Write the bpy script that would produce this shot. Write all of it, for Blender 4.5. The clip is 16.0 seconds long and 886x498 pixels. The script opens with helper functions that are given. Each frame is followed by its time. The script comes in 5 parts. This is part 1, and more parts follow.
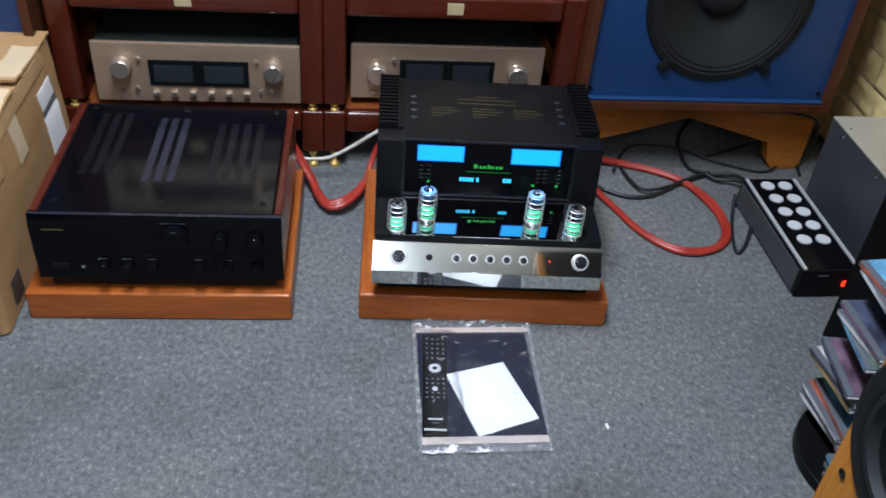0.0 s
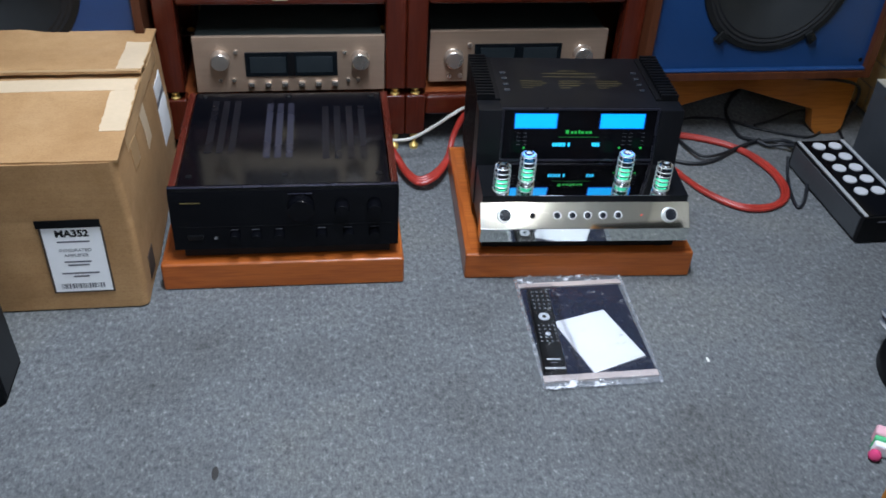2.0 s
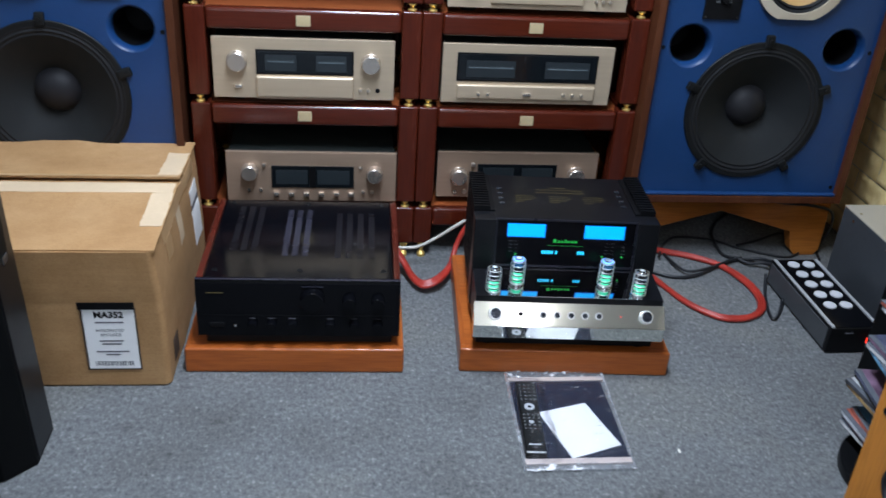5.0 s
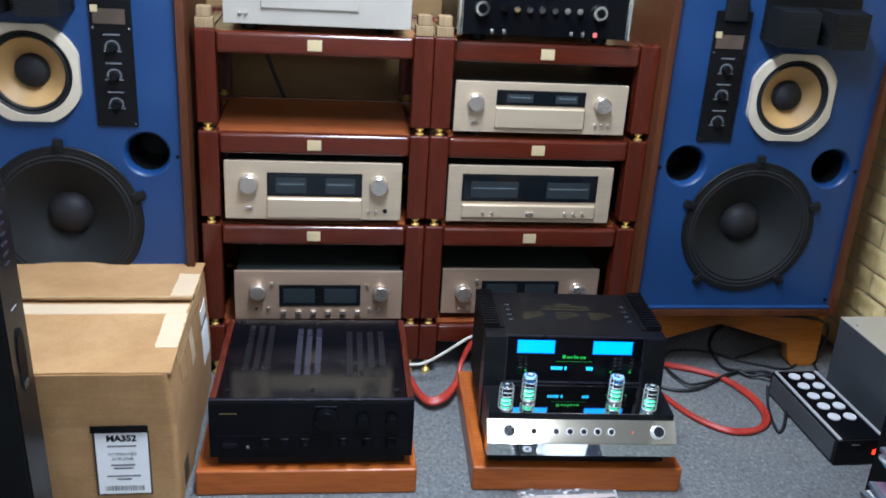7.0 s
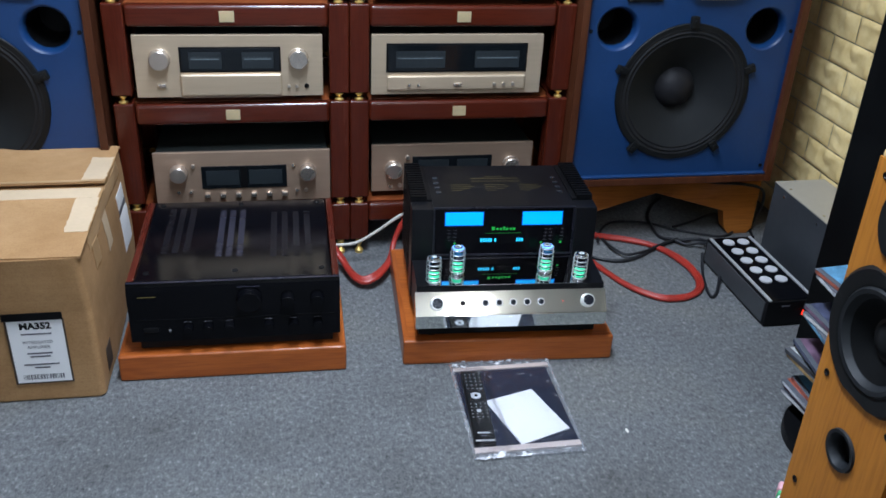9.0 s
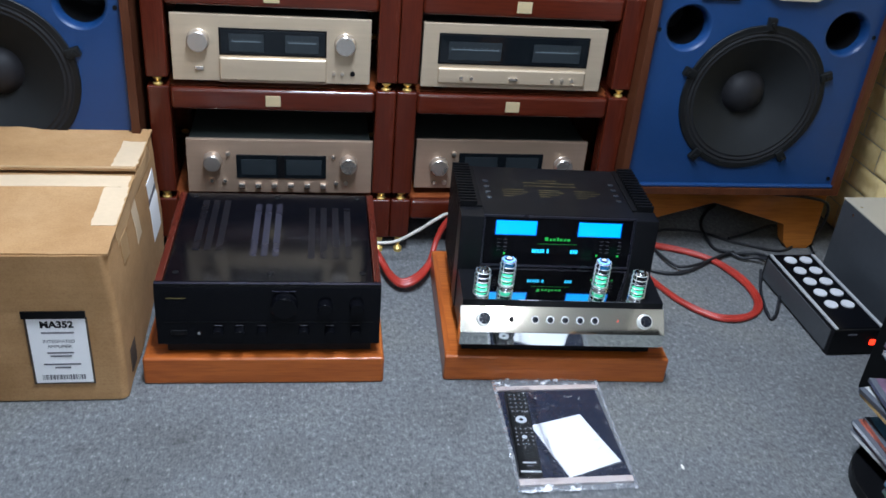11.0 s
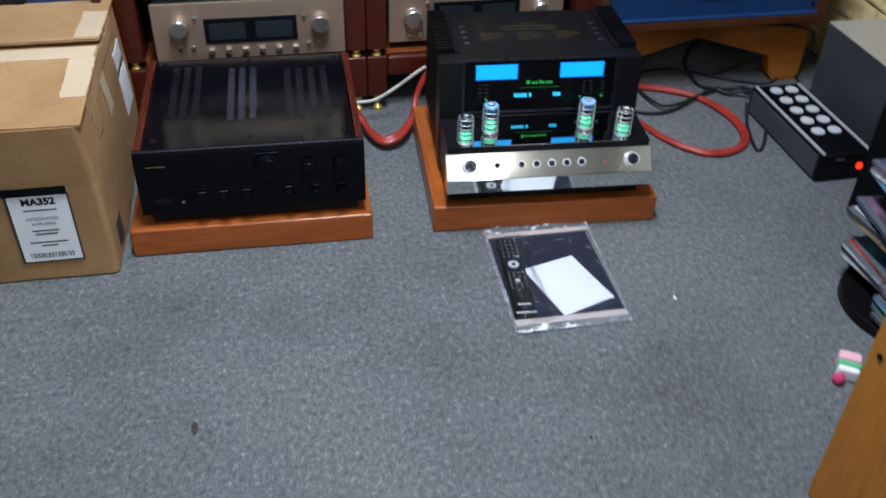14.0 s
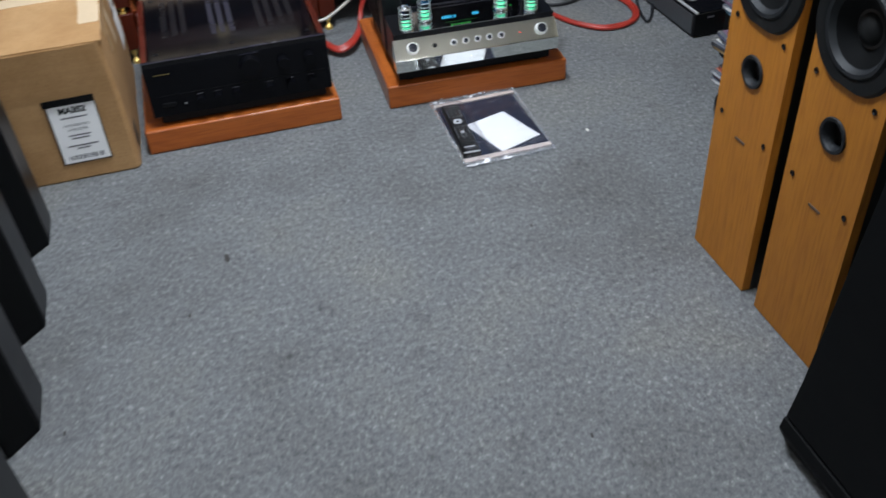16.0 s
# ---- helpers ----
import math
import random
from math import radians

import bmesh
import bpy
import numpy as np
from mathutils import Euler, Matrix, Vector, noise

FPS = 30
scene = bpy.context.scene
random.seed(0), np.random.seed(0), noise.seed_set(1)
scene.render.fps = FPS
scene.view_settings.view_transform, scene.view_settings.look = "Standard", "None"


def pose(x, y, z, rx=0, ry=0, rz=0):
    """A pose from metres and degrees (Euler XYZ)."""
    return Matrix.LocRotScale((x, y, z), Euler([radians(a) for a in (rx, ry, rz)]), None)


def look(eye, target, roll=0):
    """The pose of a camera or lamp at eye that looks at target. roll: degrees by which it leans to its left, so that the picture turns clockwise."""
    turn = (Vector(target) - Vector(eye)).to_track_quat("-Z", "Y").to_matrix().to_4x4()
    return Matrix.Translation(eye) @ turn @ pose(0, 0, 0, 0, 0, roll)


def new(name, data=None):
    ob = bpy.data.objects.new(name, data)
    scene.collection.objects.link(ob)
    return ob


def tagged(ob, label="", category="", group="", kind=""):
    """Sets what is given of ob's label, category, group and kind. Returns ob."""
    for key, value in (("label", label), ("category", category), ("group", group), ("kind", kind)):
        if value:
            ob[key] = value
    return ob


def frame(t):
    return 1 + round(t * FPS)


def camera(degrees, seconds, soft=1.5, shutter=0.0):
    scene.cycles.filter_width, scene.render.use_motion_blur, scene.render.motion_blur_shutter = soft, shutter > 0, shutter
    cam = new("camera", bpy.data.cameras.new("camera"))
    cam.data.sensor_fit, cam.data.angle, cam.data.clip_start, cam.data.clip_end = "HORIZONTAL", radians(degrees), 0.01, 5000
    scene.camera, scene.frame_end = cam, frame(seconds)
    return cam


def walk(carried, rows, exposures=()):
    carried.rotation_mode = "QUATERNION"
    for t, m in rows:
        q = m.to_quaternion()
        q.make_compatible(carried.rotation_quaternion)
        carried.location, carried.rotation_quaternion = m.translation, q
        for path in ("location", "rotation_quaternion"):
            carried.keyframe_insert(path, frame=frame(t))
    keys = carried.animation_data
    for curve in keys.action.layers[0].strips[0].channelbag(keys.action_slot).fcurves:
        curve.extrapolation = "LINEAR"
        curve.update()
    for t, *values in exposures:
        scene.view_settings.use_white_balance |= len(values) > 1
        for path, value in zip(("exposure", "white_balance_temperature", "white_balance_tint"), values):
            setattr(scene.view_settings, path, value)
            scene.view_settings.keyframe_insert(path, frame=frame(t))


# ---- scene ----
cam = camera(52.3, 16.0, 1.6, 0.7)
PATH = [
    (0, (0.261, 0.151, 1.247), (0.49, 1.708, 0.014), 5.3),
    (0.5, (0.242, 0.129, 1.245), (0.428, 1.709, 0.032), 4.2),
    (1, (0.158, 0.092, 1.241), (0.363, 1.677, 0.039), 4.3),
    (1.5, (0.046, 0.022, 1.235), (0.285, 1.604, 0.034), 3.1),
    (2, (-0.004, -0.01, 1.23), (0.262, 1.568, 0.03), 3.3),
    (2.5, (0.048, -0.02, 1.241), (0.355, 1.562, 0.056), 3.2),
    (3, (0.152, -0.078, 1.248), (0.483, 1.516, 0.086), 4.0),
    (3.5, (0.209, -0.166, 1.262), (0.509, 1.486, 0.175), 4.2),
    (4, (0.208, -0.218, 1.293), (0.455, 1.482, 0.268), 4.0),
    (4.5, (0.144, -0.228, 1.299), (0.369, 1.49, 0.302), 3.9),
    (4.7, (0.086, -0.224, 1.296), (0.302, 1.505, 0.314), 3.7),
    (6.8, (-0.071, -0.256, 1.262), (0.186, 1.53, 0.4), 4.5),
    (7, (-0.059, -0.241, 1.314), (0.211, 1.597, 0.575), 3.6),
    (7.5, (-0.075, -0.269, 1.266), (0.223, 1.549, 0.488), 4.0),
    (8, (-0.068, -0.249, 1.242), (0.253, 1.521, 0.368), 4.0),
    (8.5, (-0.009, -0.243, 1.243), (0.323, 1.491, 0.303), 2.9),
    (8.7, (0.036, -0.236, 1.246), (0.379, 1.494, 0.303), 2.7),
    (10.8, (0.01, -0.064, 1.254), (0.338, 1.631, 0.245), 5.3),
    (11, (-0.006, -0.05, 1.247), (0.302, 1.653, 0.244), 5.2),
    (11.5, (-0.001, -0.01, 1.229), (0.313, 1.689, 0.223), 5.4),
    (12, (0.041, 0.023, 1.223), (0.417, 1.698, 0.198), 5.1),
    (12.5, (0.021, 0.016, 1.22), (0.394, 1.675, 0.168), 4.9),
    (13, (0.016, -0.001, 1.201), (0.377, 1.628, 0.099), 5.1),
    (13.5, (0.003, -0.01, 1.19), (0.34, 1.589, 0.038), 4.6),
    (14, (-0.002, -0.065, 1.193), (0.32, 1.48, -0.035), 1.9),
    (14.5, (-0.002, -0.184, 1.209), (0.360, 1.349, -0.024), -3.0),
    (15, (-0.039, -0.373, 1.200), (0.395, 1.121, -0.057), -3.0),
    (15.5, (-0.078, -0.497, 1.226), (0.36, 0.981, -0.047), -4.0),
    (16, (-0.147, -0.602, 1.232), (0.262, 0.901, -0.023), -3.5),
]
LIGHT = [(0, -0.12, 6750, 10), (0.5, -0.14, 6600, 10), (3, -0.13, 6450, 10), (3.5, -0.14, 6400, 10), (4.7, -0.13, 6450, 10), (6.8, 0.20, 6350, 10), (7, 0.23, 6350, 10), (7.5, 0.34, 6250, 10), (8, 0.38, 6300, 10), (8.25, 0.08, 6350, 10),
         (8.5, -0.20, 6400, 10), (8.7, -0.20, 6400, 10), (10.8, -0.05, 6400, 10), (11, 0.05, 6400, 10), (11.5, 0.38, 6400, 10), (11.75, 0.10, 6400, 10), (12, -0.26, 6400, 10), (13.5, -0.28, 6450, 10),
         (14, -0.26, 6600, 10), (14.5, -0.25, 6700, 10), (15, -0.17, 6900, 10), (16, -0.15, 7050, 10)]
walk(cam, [(t, look(eye, target, roll)) for t, eye, target, roll in PATH], LIGHT)

# ---- world and light ----
world = bpy.data.worlds.new("world")
scene.world = world
world.use_nodes = True
wn = world.node_tree.nodes
wn["Background"].inputs[0].default_value = (0.75, 0.85, 1.0, 1)
wn["Background"].inputs[1].default_value = 0.05

CEIL = 2.47


def area_lamp(name, x, y, z, sx, sy, watts, colour, turn=0):
    data = bpy.data.lights.new(name, "AREA")
    data.shape, data.size, data.size_y, data.energy, data.color = "RECTANGLE", sx, sy, watts, colour
    ob = new(name, data)
    ob.matrix_world = pose(x, y, z, turn)
    return ob


COOL = (0.75, 0.87, 1.05)
# First is the main lamp; others are added so the steel front mirrors brightness
LAMPS = [(0.14, 1.08, 104.0, 0.0, 0.0), (-0.15, -1.40, 6.0, 0.22, 42.0), (0.90, -3.9, 30.0, 0.22, 10.0), (-0.80, -3.9, 30.0, 0.22, 10.0)]
for lx, ly, watts, drop, upward in LAMPS:
    area_lamp("assumed_light", lx, ly, CEIL - drop - 0.065, 0.30, 1.2, watts, COOL)
    # upward half added to brighten the ceiling that the steel mirrors
    if upward:
        area_lamp("assumed_light", lx, ly, CEIL - drop + 0.006, 0.30, 1.2, upward, COOL, 180)


# ---- materials ----
def nodes_of(name):
    m = bpy.data.materials.new(name)
    m.use_nodes = True
    nt = m.node_tree
    return m, nt, nt.nodes["Principled BSDF"]


def link(nt, a, b):
    nt.links.new(a, b)


def mapped(nt, scale, kind="Object"):
    tc = nt.nodes.new("ShaderNodeTexCoord")
    mp = nt.nodes.new("ShaderNodeMapping")
    mp.inputs["Scale"].default_value = scale
    link(nt, tc.outputs[kind], mp.inputs["Vector"])
    return mp.outputs["Vector"]


def noise_node(nt, vec, scale, detail=4, rough=0.6):
    n = nt.nodes.new("ShaderNodeTexNoise")
    n.inputs["Scale"].default_value = scale
    n.inputs["Detail"].default_value = detail
    n.inputs["Roughness"].default_value = rough
    link(nt, vec, n.inputs["Vector"])
    return n.outputs["Fac"]


def ramp(nt, fac, stops):
    r = nt.nodes.new("ShaderNodeValToRGB")
    els = r.color_ramp.elements
    while len(els) < len(stops):
        els.new(0.5)
    for e, (p, c) in zip(els, stops):
        e.position, e.color = p, (*c, 1)
    link(nt, fac, r.inputs["Fac"])
    return r.outputs["Color"]


def mix_mul(nt, a, b, fac=1.0, mode="MULTIPLY"):
    mx = nt.nodes.new("ShaderNodeMix")
    mx.data_type, mx.blend_type = "RGBA", mode
    mx.inputs[0].default_value = fac
    link(nt, a, mx.inputs[6])
    link(nt, b, mx.inputs[7])
    return mx.outputs[2]


def bump(nt, fac, bsdf, strength, dist):
    b = nt.nodes.new("ShaderNodeBump")
    b.inputs["Strength"].default_value = strength
    b.inputs["Distance"].default_value = dist
    link(nt, fac, b.inputs["Height"])
    link(nt, b.outputs["Normal"], bsdf.inputs["Normal"])


def shade(c, k):
    return tuple(min(1.0, v * k) for v in c)


def plain(name, colour, rough=0.5, metal=0.0, vary=0.12, scale=25.0, bumpy=0.05, dist=0.001, spec=0.5, stretch=(1, 1, 1), coat=0.0):
    """Paint, plastic, metal and the like: two scales of variation, a fine relief."""
    m, nt, b = nodes_of(name)
    vec = mapped(nt, stretch)
    fine = noise_node(nt, vec, scale * 8, 3)
    wide = noise_node(nt, vec, scale * 0.3, 3)
    col = ramp(nt, wide, [(0.3, shade(colour, 1 - vary)), (0.7, shade(colour, 1 + vary))])
    col2 = ramp(nt, fine, [(0.3, (1 - vary * 0.7,) * 3), (0.7, (1, 1, 1))])
    link(nt, mix_mul(nt, col, col2), b.inputs["Base Color"])
    rr = ramp(nt, wide, [(0.3, (max(0.02, rough * 0.85),) * 3), (0.7, (min(1, rough * 1.2),) * 3)])
    link(nt, rr, b.inputs["Roughness"])
    b.inputs["Metallic"].default_value = metal
    b.inputs["Specular IOR Level"].default_value = spec
    b.inputs["Coat Weight"].default_value = coat
    b.inputs["Coat Roughness"].default_value = 0.08
    if bumpy:
        bump(nt, fine, b, bumpy, dist)
    return m


def wood(name, dark, light, rough=0.35, axis="x", fine=1.0, coat=0.3):
    """Lacquered wood: stretched grain lines, broad tone bands, pores."""
    m, nt, b = nodes_of(name)
    long = {"x": (1.2, 14, 14), "y": (14, 1.2, 14), "z": (14, 14, 1.2)}[axis]
    pore = {"x": (12, 220, 220), "y": (220, 12, 220), "z": (220, 220, 12)}[axis]
    vec = mapped(nt, tuple(v * fine for v in long))
    band = noise_node(nt, vec, 2.0, 6, 0.65)
    pores = noise_node(nt, mapped(nt, pore), 1.0, 2)
    col = ramp(nt, band, [(0.28, dark), (0.5, tuple((p + q) / 2 for p, q in zip(dark, light))), (0.72, light)])
    col = mix_mul(nt, col, ramp(nt, pores, [(0.35, (0.7, 0.66, 0.62)), (0.55, (1, 1, 1))]), 0.7)
    info = nt.nodes.new("ShaderNodeObjectInfo")
    tone = ramp(nt, info.outputs["Random"], [(0, (0.9, 0.9, 0.9)), (1, (1, 1, 1))])
    link(nt, mix_mul(nt, col, tone), b.inputs["Base Color"])
    link(nt, ramp(nt, band, [(0.2, (rough * 0.8,) * 3), (0.8, (rough * 1.25,) * 3)]), b.inputs["Roughness"])
    b.inputs["Specular IOR Level"].default_value = 0.3
    b.inputs["Coat Weight"].default_value = coat
    b.inputs["Coat Roughness"].default_value = 0.15
    bump(nt, pores, b, 0.06, 0.0006)
    return m


def glow(name, colour, strength):
    m, nt, b = nodes_of(name)
    b.inputs["Base Color"].default_value = (*shade(colour, 0.3), 1)
    b.inputs["Roughness"].default_value = 0.3
    b.inputs["Emission Color"].default_value = (*colour, 1)
    b.inputs["Emission Strength"].default_value = strength
    return m


def carpet_material():
    m, nt, b = nodes_of("carpet")
    v = mapped(nt, (1, 1, 1))
    tuft = noise_node(nt, mapped(nt, (1.5, 0.55, 1)), 170, 3, 0.75)
    fleck = noise_node(nt, mapped(nt, (1.15, 0.85, 1)), 84, 5, 0.80)
    patch = noise_node(nt, v, 1.7, 7, 0.62)
    worn = noise_node(nt, v, 11, 4, 0.65)
    col = ramp(nt, fleck, [(0.30, (0.066, 0.069, 0.069)), (0.45, (0.140, 0.145, 0.145)), (0.58, (0.192, 0.197, 0.195)), (0.72, (0.42, 0.42, 0.40))])
    col = mix_mul(nt, col, ramp(nt, tuft, [(0.32, (0.55, 0.55, 0.56)), (0.62, (1, 1, 1))]), 0.8)
    col = mix_mul(nt, col, ramp(nt, patch, [(0.32, (0.64, 0.63, 0.63)), (0.5, (0.89, 0.90, 0.93)), (0.64, (1, 0.985, 0.95))]))
    col = mix_mul(nt, col, ramp(nt, worn, [(0.26, (0.62, 0.60, 0.59)), (0.42, (1, 1, 1))]), 0.7)
    link(nt, col, b.inputs["Base Color"])
    b.inputs["Roughness"].default_value = 0.95
    b.inputs["Specular IOR Level"].default_value = 0.1
    b.inputs["Sheen Weight"].default_value = 0.15
    bump(nt, fleck, b, 0.6, 0.003)
    return m


def cardboard_material():
    m, nt, b = nodes_of("cardboard")
    v = mapped(nt, (1, 1, 1))
    flute = noise_node(nt, mapped(nt, (6, 6, 160)), 1.0, 2)
    scuff = noise_node(nt, v, 7, 7, 0.72)
    spec = noise_node(nt, v, 260, 2)
    col = ramp(nt, scuff, [(0.25, (0.315, 0.165, 0.061)), (0.5, (0.40, 0.225, 0.095)), (0.8, (0.50, 0.305, 0.145))])
    col = mix_mul(nt, col, ramp(nt, spec, [(0.3, (0.86, 0.85, 0.83)), (0.55, (1, 1, 1))]))
    col = mix_mul(nt, col, ramp(nt, flute, [(0.3, (0.93, 0.92, 0.91)), (0.6, (1, 1, 1))]))
    link(nt, col, b.inputs["Base Color"])
    b.inputs["Roughness"].default_value = 0.75
    bump(nt, scuff, b, 0.25, 0.004)
    return m


def film_material(name, gloss, low, high, start, sheen):
    """Clear crumpled plastic film; glints on its creases are painted as white diffuse streaks."""
    m, nt, b = nodes_of(name)
    nt.nodes.remove(b)
    out = nt.nodes["Material Output"]
    clear = nt.nodes.new("ShaderNodeBsdfTransparent")
    clear.inputs[0].default_value = (0.94, 0.95, 0.97, 1)
    shine = nt.nodes.new("ShaderNodeBsdfGlossy")
    shine.inputs["Roughness"].default_value = 0.10
    mx = nt.nodes.new("ShaderNodeMixShader")
    fres = nt.nodes.new("ShaderNodeFresnel")
    fres.inputs["IOR"].default_value = gloss
    v = mapped(nt, (1, 1, 1))
    crease = noise_node(nt, v, 42, 4, 0.65)
    bp = nt.nodes.new("ShaderNodeBump")
    bp.inputs["Strength"].default_value = 0.8
    bp.inputs["Distance"].default_value = 0.006
    link(nt, crease, bp.inputs["Height"])
    link(nt, bp.outputs[0], shine.inputs["Normal"])
    link(nt, bp.outputs[0], fres.inputs["Normal"])
    soft_gloss = nt.nodes.new("ShaderNodeMath")
    soft_gloss.operation = "MULTIPLY"
    soft_gloss.inputs[1].default_value = sheen
    link(nt, fres.outputs[0], soft_gloss.inputs[0])
    link(nt, soft_gloss.outputs[0], mx.inputs[0])
    link(nt, clear.outputs[0], mx.inputs[1])
    link(nt, shine.outputs[0], mx.inputs[2])
    # white diffuse streaks painted in for the bright crease glints
    crease_glint = nt.nodes.new("ShaderNodeBsdfDiffuse")
    crease_glint.inputs[0].default_value = (0.9, 0.9, 0.92, 1)
    glint_mask = noise_node(nt, mapped(nt, (30, 55, 30)), 1.0, 4, 0.7)
    amount = ramp(nt, glint_mask, [(start, (low,) * 3), (start + 0.12, (high,) * 3)])
    mx2 = nt.nodes.new("ShaderNodeMixShader")
    link(nt, amount, mx2.inputs[0])
    link(nt, mx.outputs[0], mx2.inputs[1])
    link(nt, crease_glint.outputs[0], mx2.inputs[2])
    link(nt, mx2.outputs[0], out.inputs["Surface"])
    return m


def glass_material(name, tint):
    m, nt, b = nodes_of(name)
    b.inputs["Base Color"].default_value = (*tint, 1)
    b.inputs["Transmission Weight"].default_value = 1.0
    b.inputs["Roughness"].default_value = 0.02
    b.inputs["IOR"].default_value = 1.3
    return m


def foam_material():
    m, nt, b = nodes_of("foam_brick")
    v = mapped(nt, (1, 1, 1))
    lump = noise_node(nt, v, 26, 5, 0.6)
    fine = noise_node(nt, v, 160, 3)
    col = ramp(nt, lump, [(0.3, (0.80, 0.59, 0.255)), (0.7, (0.95, 0.76, 0.40))])
    info = nt.nodes.new("ShaderNodeObjectInfo")
    col = mix_mul(nt, col, ramp(nt, info.outputs["Random"], [(0, (0.84, 0.82, 0.78)), (1, (1, 1, 1))]))
    link(nt, col, b.inputs["Base Color"])
    b.inputs["Roughness"].default_value = 0.5
    bump(nt, fine, b, 0.15, 0.001)
    return m


M_CARPET = carpet_material()
M_CARD = cardboard_material()
M_FOAM = foam_material()
M_RACK = wood("cherry_lacquer", (0.054, 0.0080, 0.0037), (0.098, 0.0160, 0.0064), 0.22, "x", 0.5, 0.5)
M_RACK_V = wood("cherry_lacquer_upright", (0.054, 0.0080, 0.0037), (0.098, 0.0160, 0.0064), 0.26, "z", 0.5, 0.12)
M_SHELF = wood("cherry_shelf", (0.19, 0.045, 0.014), (0.30, 0.080, 0.024), 0.34, "x", 0.7, 0.05)
M_PLINTH = wood("plinth_wood", (0.27, 0.060, 0.011), (0.50, 0.135, 0.025), 0.36, "x", 0.8, 0.25)
M_PLINTH_Y = wood("plinth_wood_side", (0.27, 0.060, 0.011), (0.50, 0.135, 0.025), 0.36, "y", 0.8, 0.25)
M_STAND = wood("stand_wood", (0.37, 0.115, 0.016), (0.54, 0.185, 0.029), 0.45, "x", 0.7, 0.1)
M_TOWER = wood("tower_wood", (0.36, 0.128, 0.0150), (0.45, 0.172, 0.0225), 0.48, "z", 0.7, 0.0)
M_TOWER_EDGE = wood("tower_edge", (0.55, 0.36, 0.15), (0.70, 0.50, 0.25), 0.45, "y", 0.7, 0.1)
M_WALNUT = wood("walnut_veneer", (0.055, 0.015, 0.006), (0.105, 0.032, 0.011), 0.45, "z", 0.8, 0.0)
M_ROSE = wood("rosewood", (0.045, 0.008, 0.005), (0.10, 0.016, 0.009), 0.26, "y", 1.0, 0.2)
M_BLOCK = wood("pale_block_wood", (0.20, 0.13, 0.065), (0.32, 0.22, 0.12), 0.6, "z", 1.0, 0.0)
M_BLUE = plain("blue_baffle_paint", (0.0048, 0.036, 0.124), 0.45, 0, 0.10, 14, 0.08)
M_GOLD = plain("champagne_aluminium", (0.545, 0.435, 0.31), 0.38, 0.5, 0.05, 12, 0.06, 0.0004, 0.5, (1, 30, 30))
M_GOLD_DARK = plain("bronze_aluminium", (0.43, 0.305, 0.22), 0.36, 0.6, 0.05, 12, 0.06, 0.0004, 0.5, (1, 30, 30))
M_KNOB = plain("knob_aluminium", (0.74, 0.67, 0.60), 0.27, 0.9, 0.05, 30, 0.05)
M_SILVER = plain("pale_silver", (0.46, 0.42, 0.365), 0.4, 0.4, 0.05, 12, 0.05)
M_CASE = plain("olive_metal_case", (0.030, 0.036, 0.034), 0.45, 0.3, 0.12, 14, 0.08)
M_BLACK = plain("black_plastic", (0.004, 0.0042, 0.005), 0.42, 0, 0.2, 20, 0.08, 0.001, 0.18)
M_BLACK_V = plain("black_vinyl", (0.0018, 0.0022, 0.0026), 0.6, 0, 0.2, 18, 0.12, 0.001, 0.12)
M_BLACK_G = plain("black_gloss", (0.003, 0.0032, 0.0045), 0.13, 0, 0.2, 12, 0.02, 0.0005, 0.14)
M_LID = plain("black_gloss_lid", (0.003, 0.0032, 0.0048), 0.13, 0, 0.3, 6, 0.03, 0.0006, 0.32)
M_SLOT = plain("slot_metal", (0.016, 0.016, 0.024), 0.28, 0.3, 0.15, 20, 0.03, 0.001, 0.4)
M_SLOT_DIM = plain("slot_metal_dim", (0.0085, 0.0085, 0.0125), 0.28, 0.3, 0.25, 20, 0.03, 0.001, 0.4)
# paler copy of the slot metal, with shine put into its colour
M_SLOT_SHINE = plain("slot_metal_shine", (0.030, 0.030, 0.046), 0.26, 0.3, 0.25, 20, 0.03, 0.001, 0.5)
M_SATIN = plain("black_satin_metal", (0.0060, 0.0064, 0.0080), 0.33, 0.1, 0.2, 20, 0.10, 0.001, 0.25)
M_MIRROR = plain("black_mirror_deck", (0.60, 0.60, 0.62), 0.03, 1.0, 0.05, 5, 0.0, 0.001, 0.5)
M_DISPLAY = plain("black_display_glass", (0.003, 0.003, 0.004), 0.08, 0, 0.1, 5, 0.0, 0.001, 0.10)
M_CHROME = plain("polished_steel", (0.84, 0.87, 0.83), 0.055, 1.0, 0.03, 8, 0.02, 0.0003)
M_TOWER_SIDE = plain("dark_laminate", (0.010, 0.010, 0.010), 0.34, 0, 0.2, 12, 0.08, 0.0008, 0.5)
M_SATIN_STEEL = plain("satin_steel", (0.92, 0.93, 0.91), 0.44, 1.0, 0.03, 8, 0.02, 0.0003)
M_STEEL = plain("bright_steel", (0.75, 0.76, 0.78), 0.22, 1.0, 0.05, 20, 0.03)
M_CAP = plain("blue_grey_cap", (0.10, 0.115, 0.14), 0.2, 0.8, 0.1, 30, 0.03)
M_CAP_DARK = plain("dark_spun_cap", (0.018, 0.021, 0.030), 0.22, 0.5, 0.1, 30, 0.03)
M_PALE_RING = plain("pale_enamel", (0.85, 0.86, 0.88), 0.3, 0.1, 0.03, 30, 0.02)
M_BRASS = plain("brass", (0.90, 0.62, 0.20), 0.34, 0.75, 0.12, 30, 0.04)
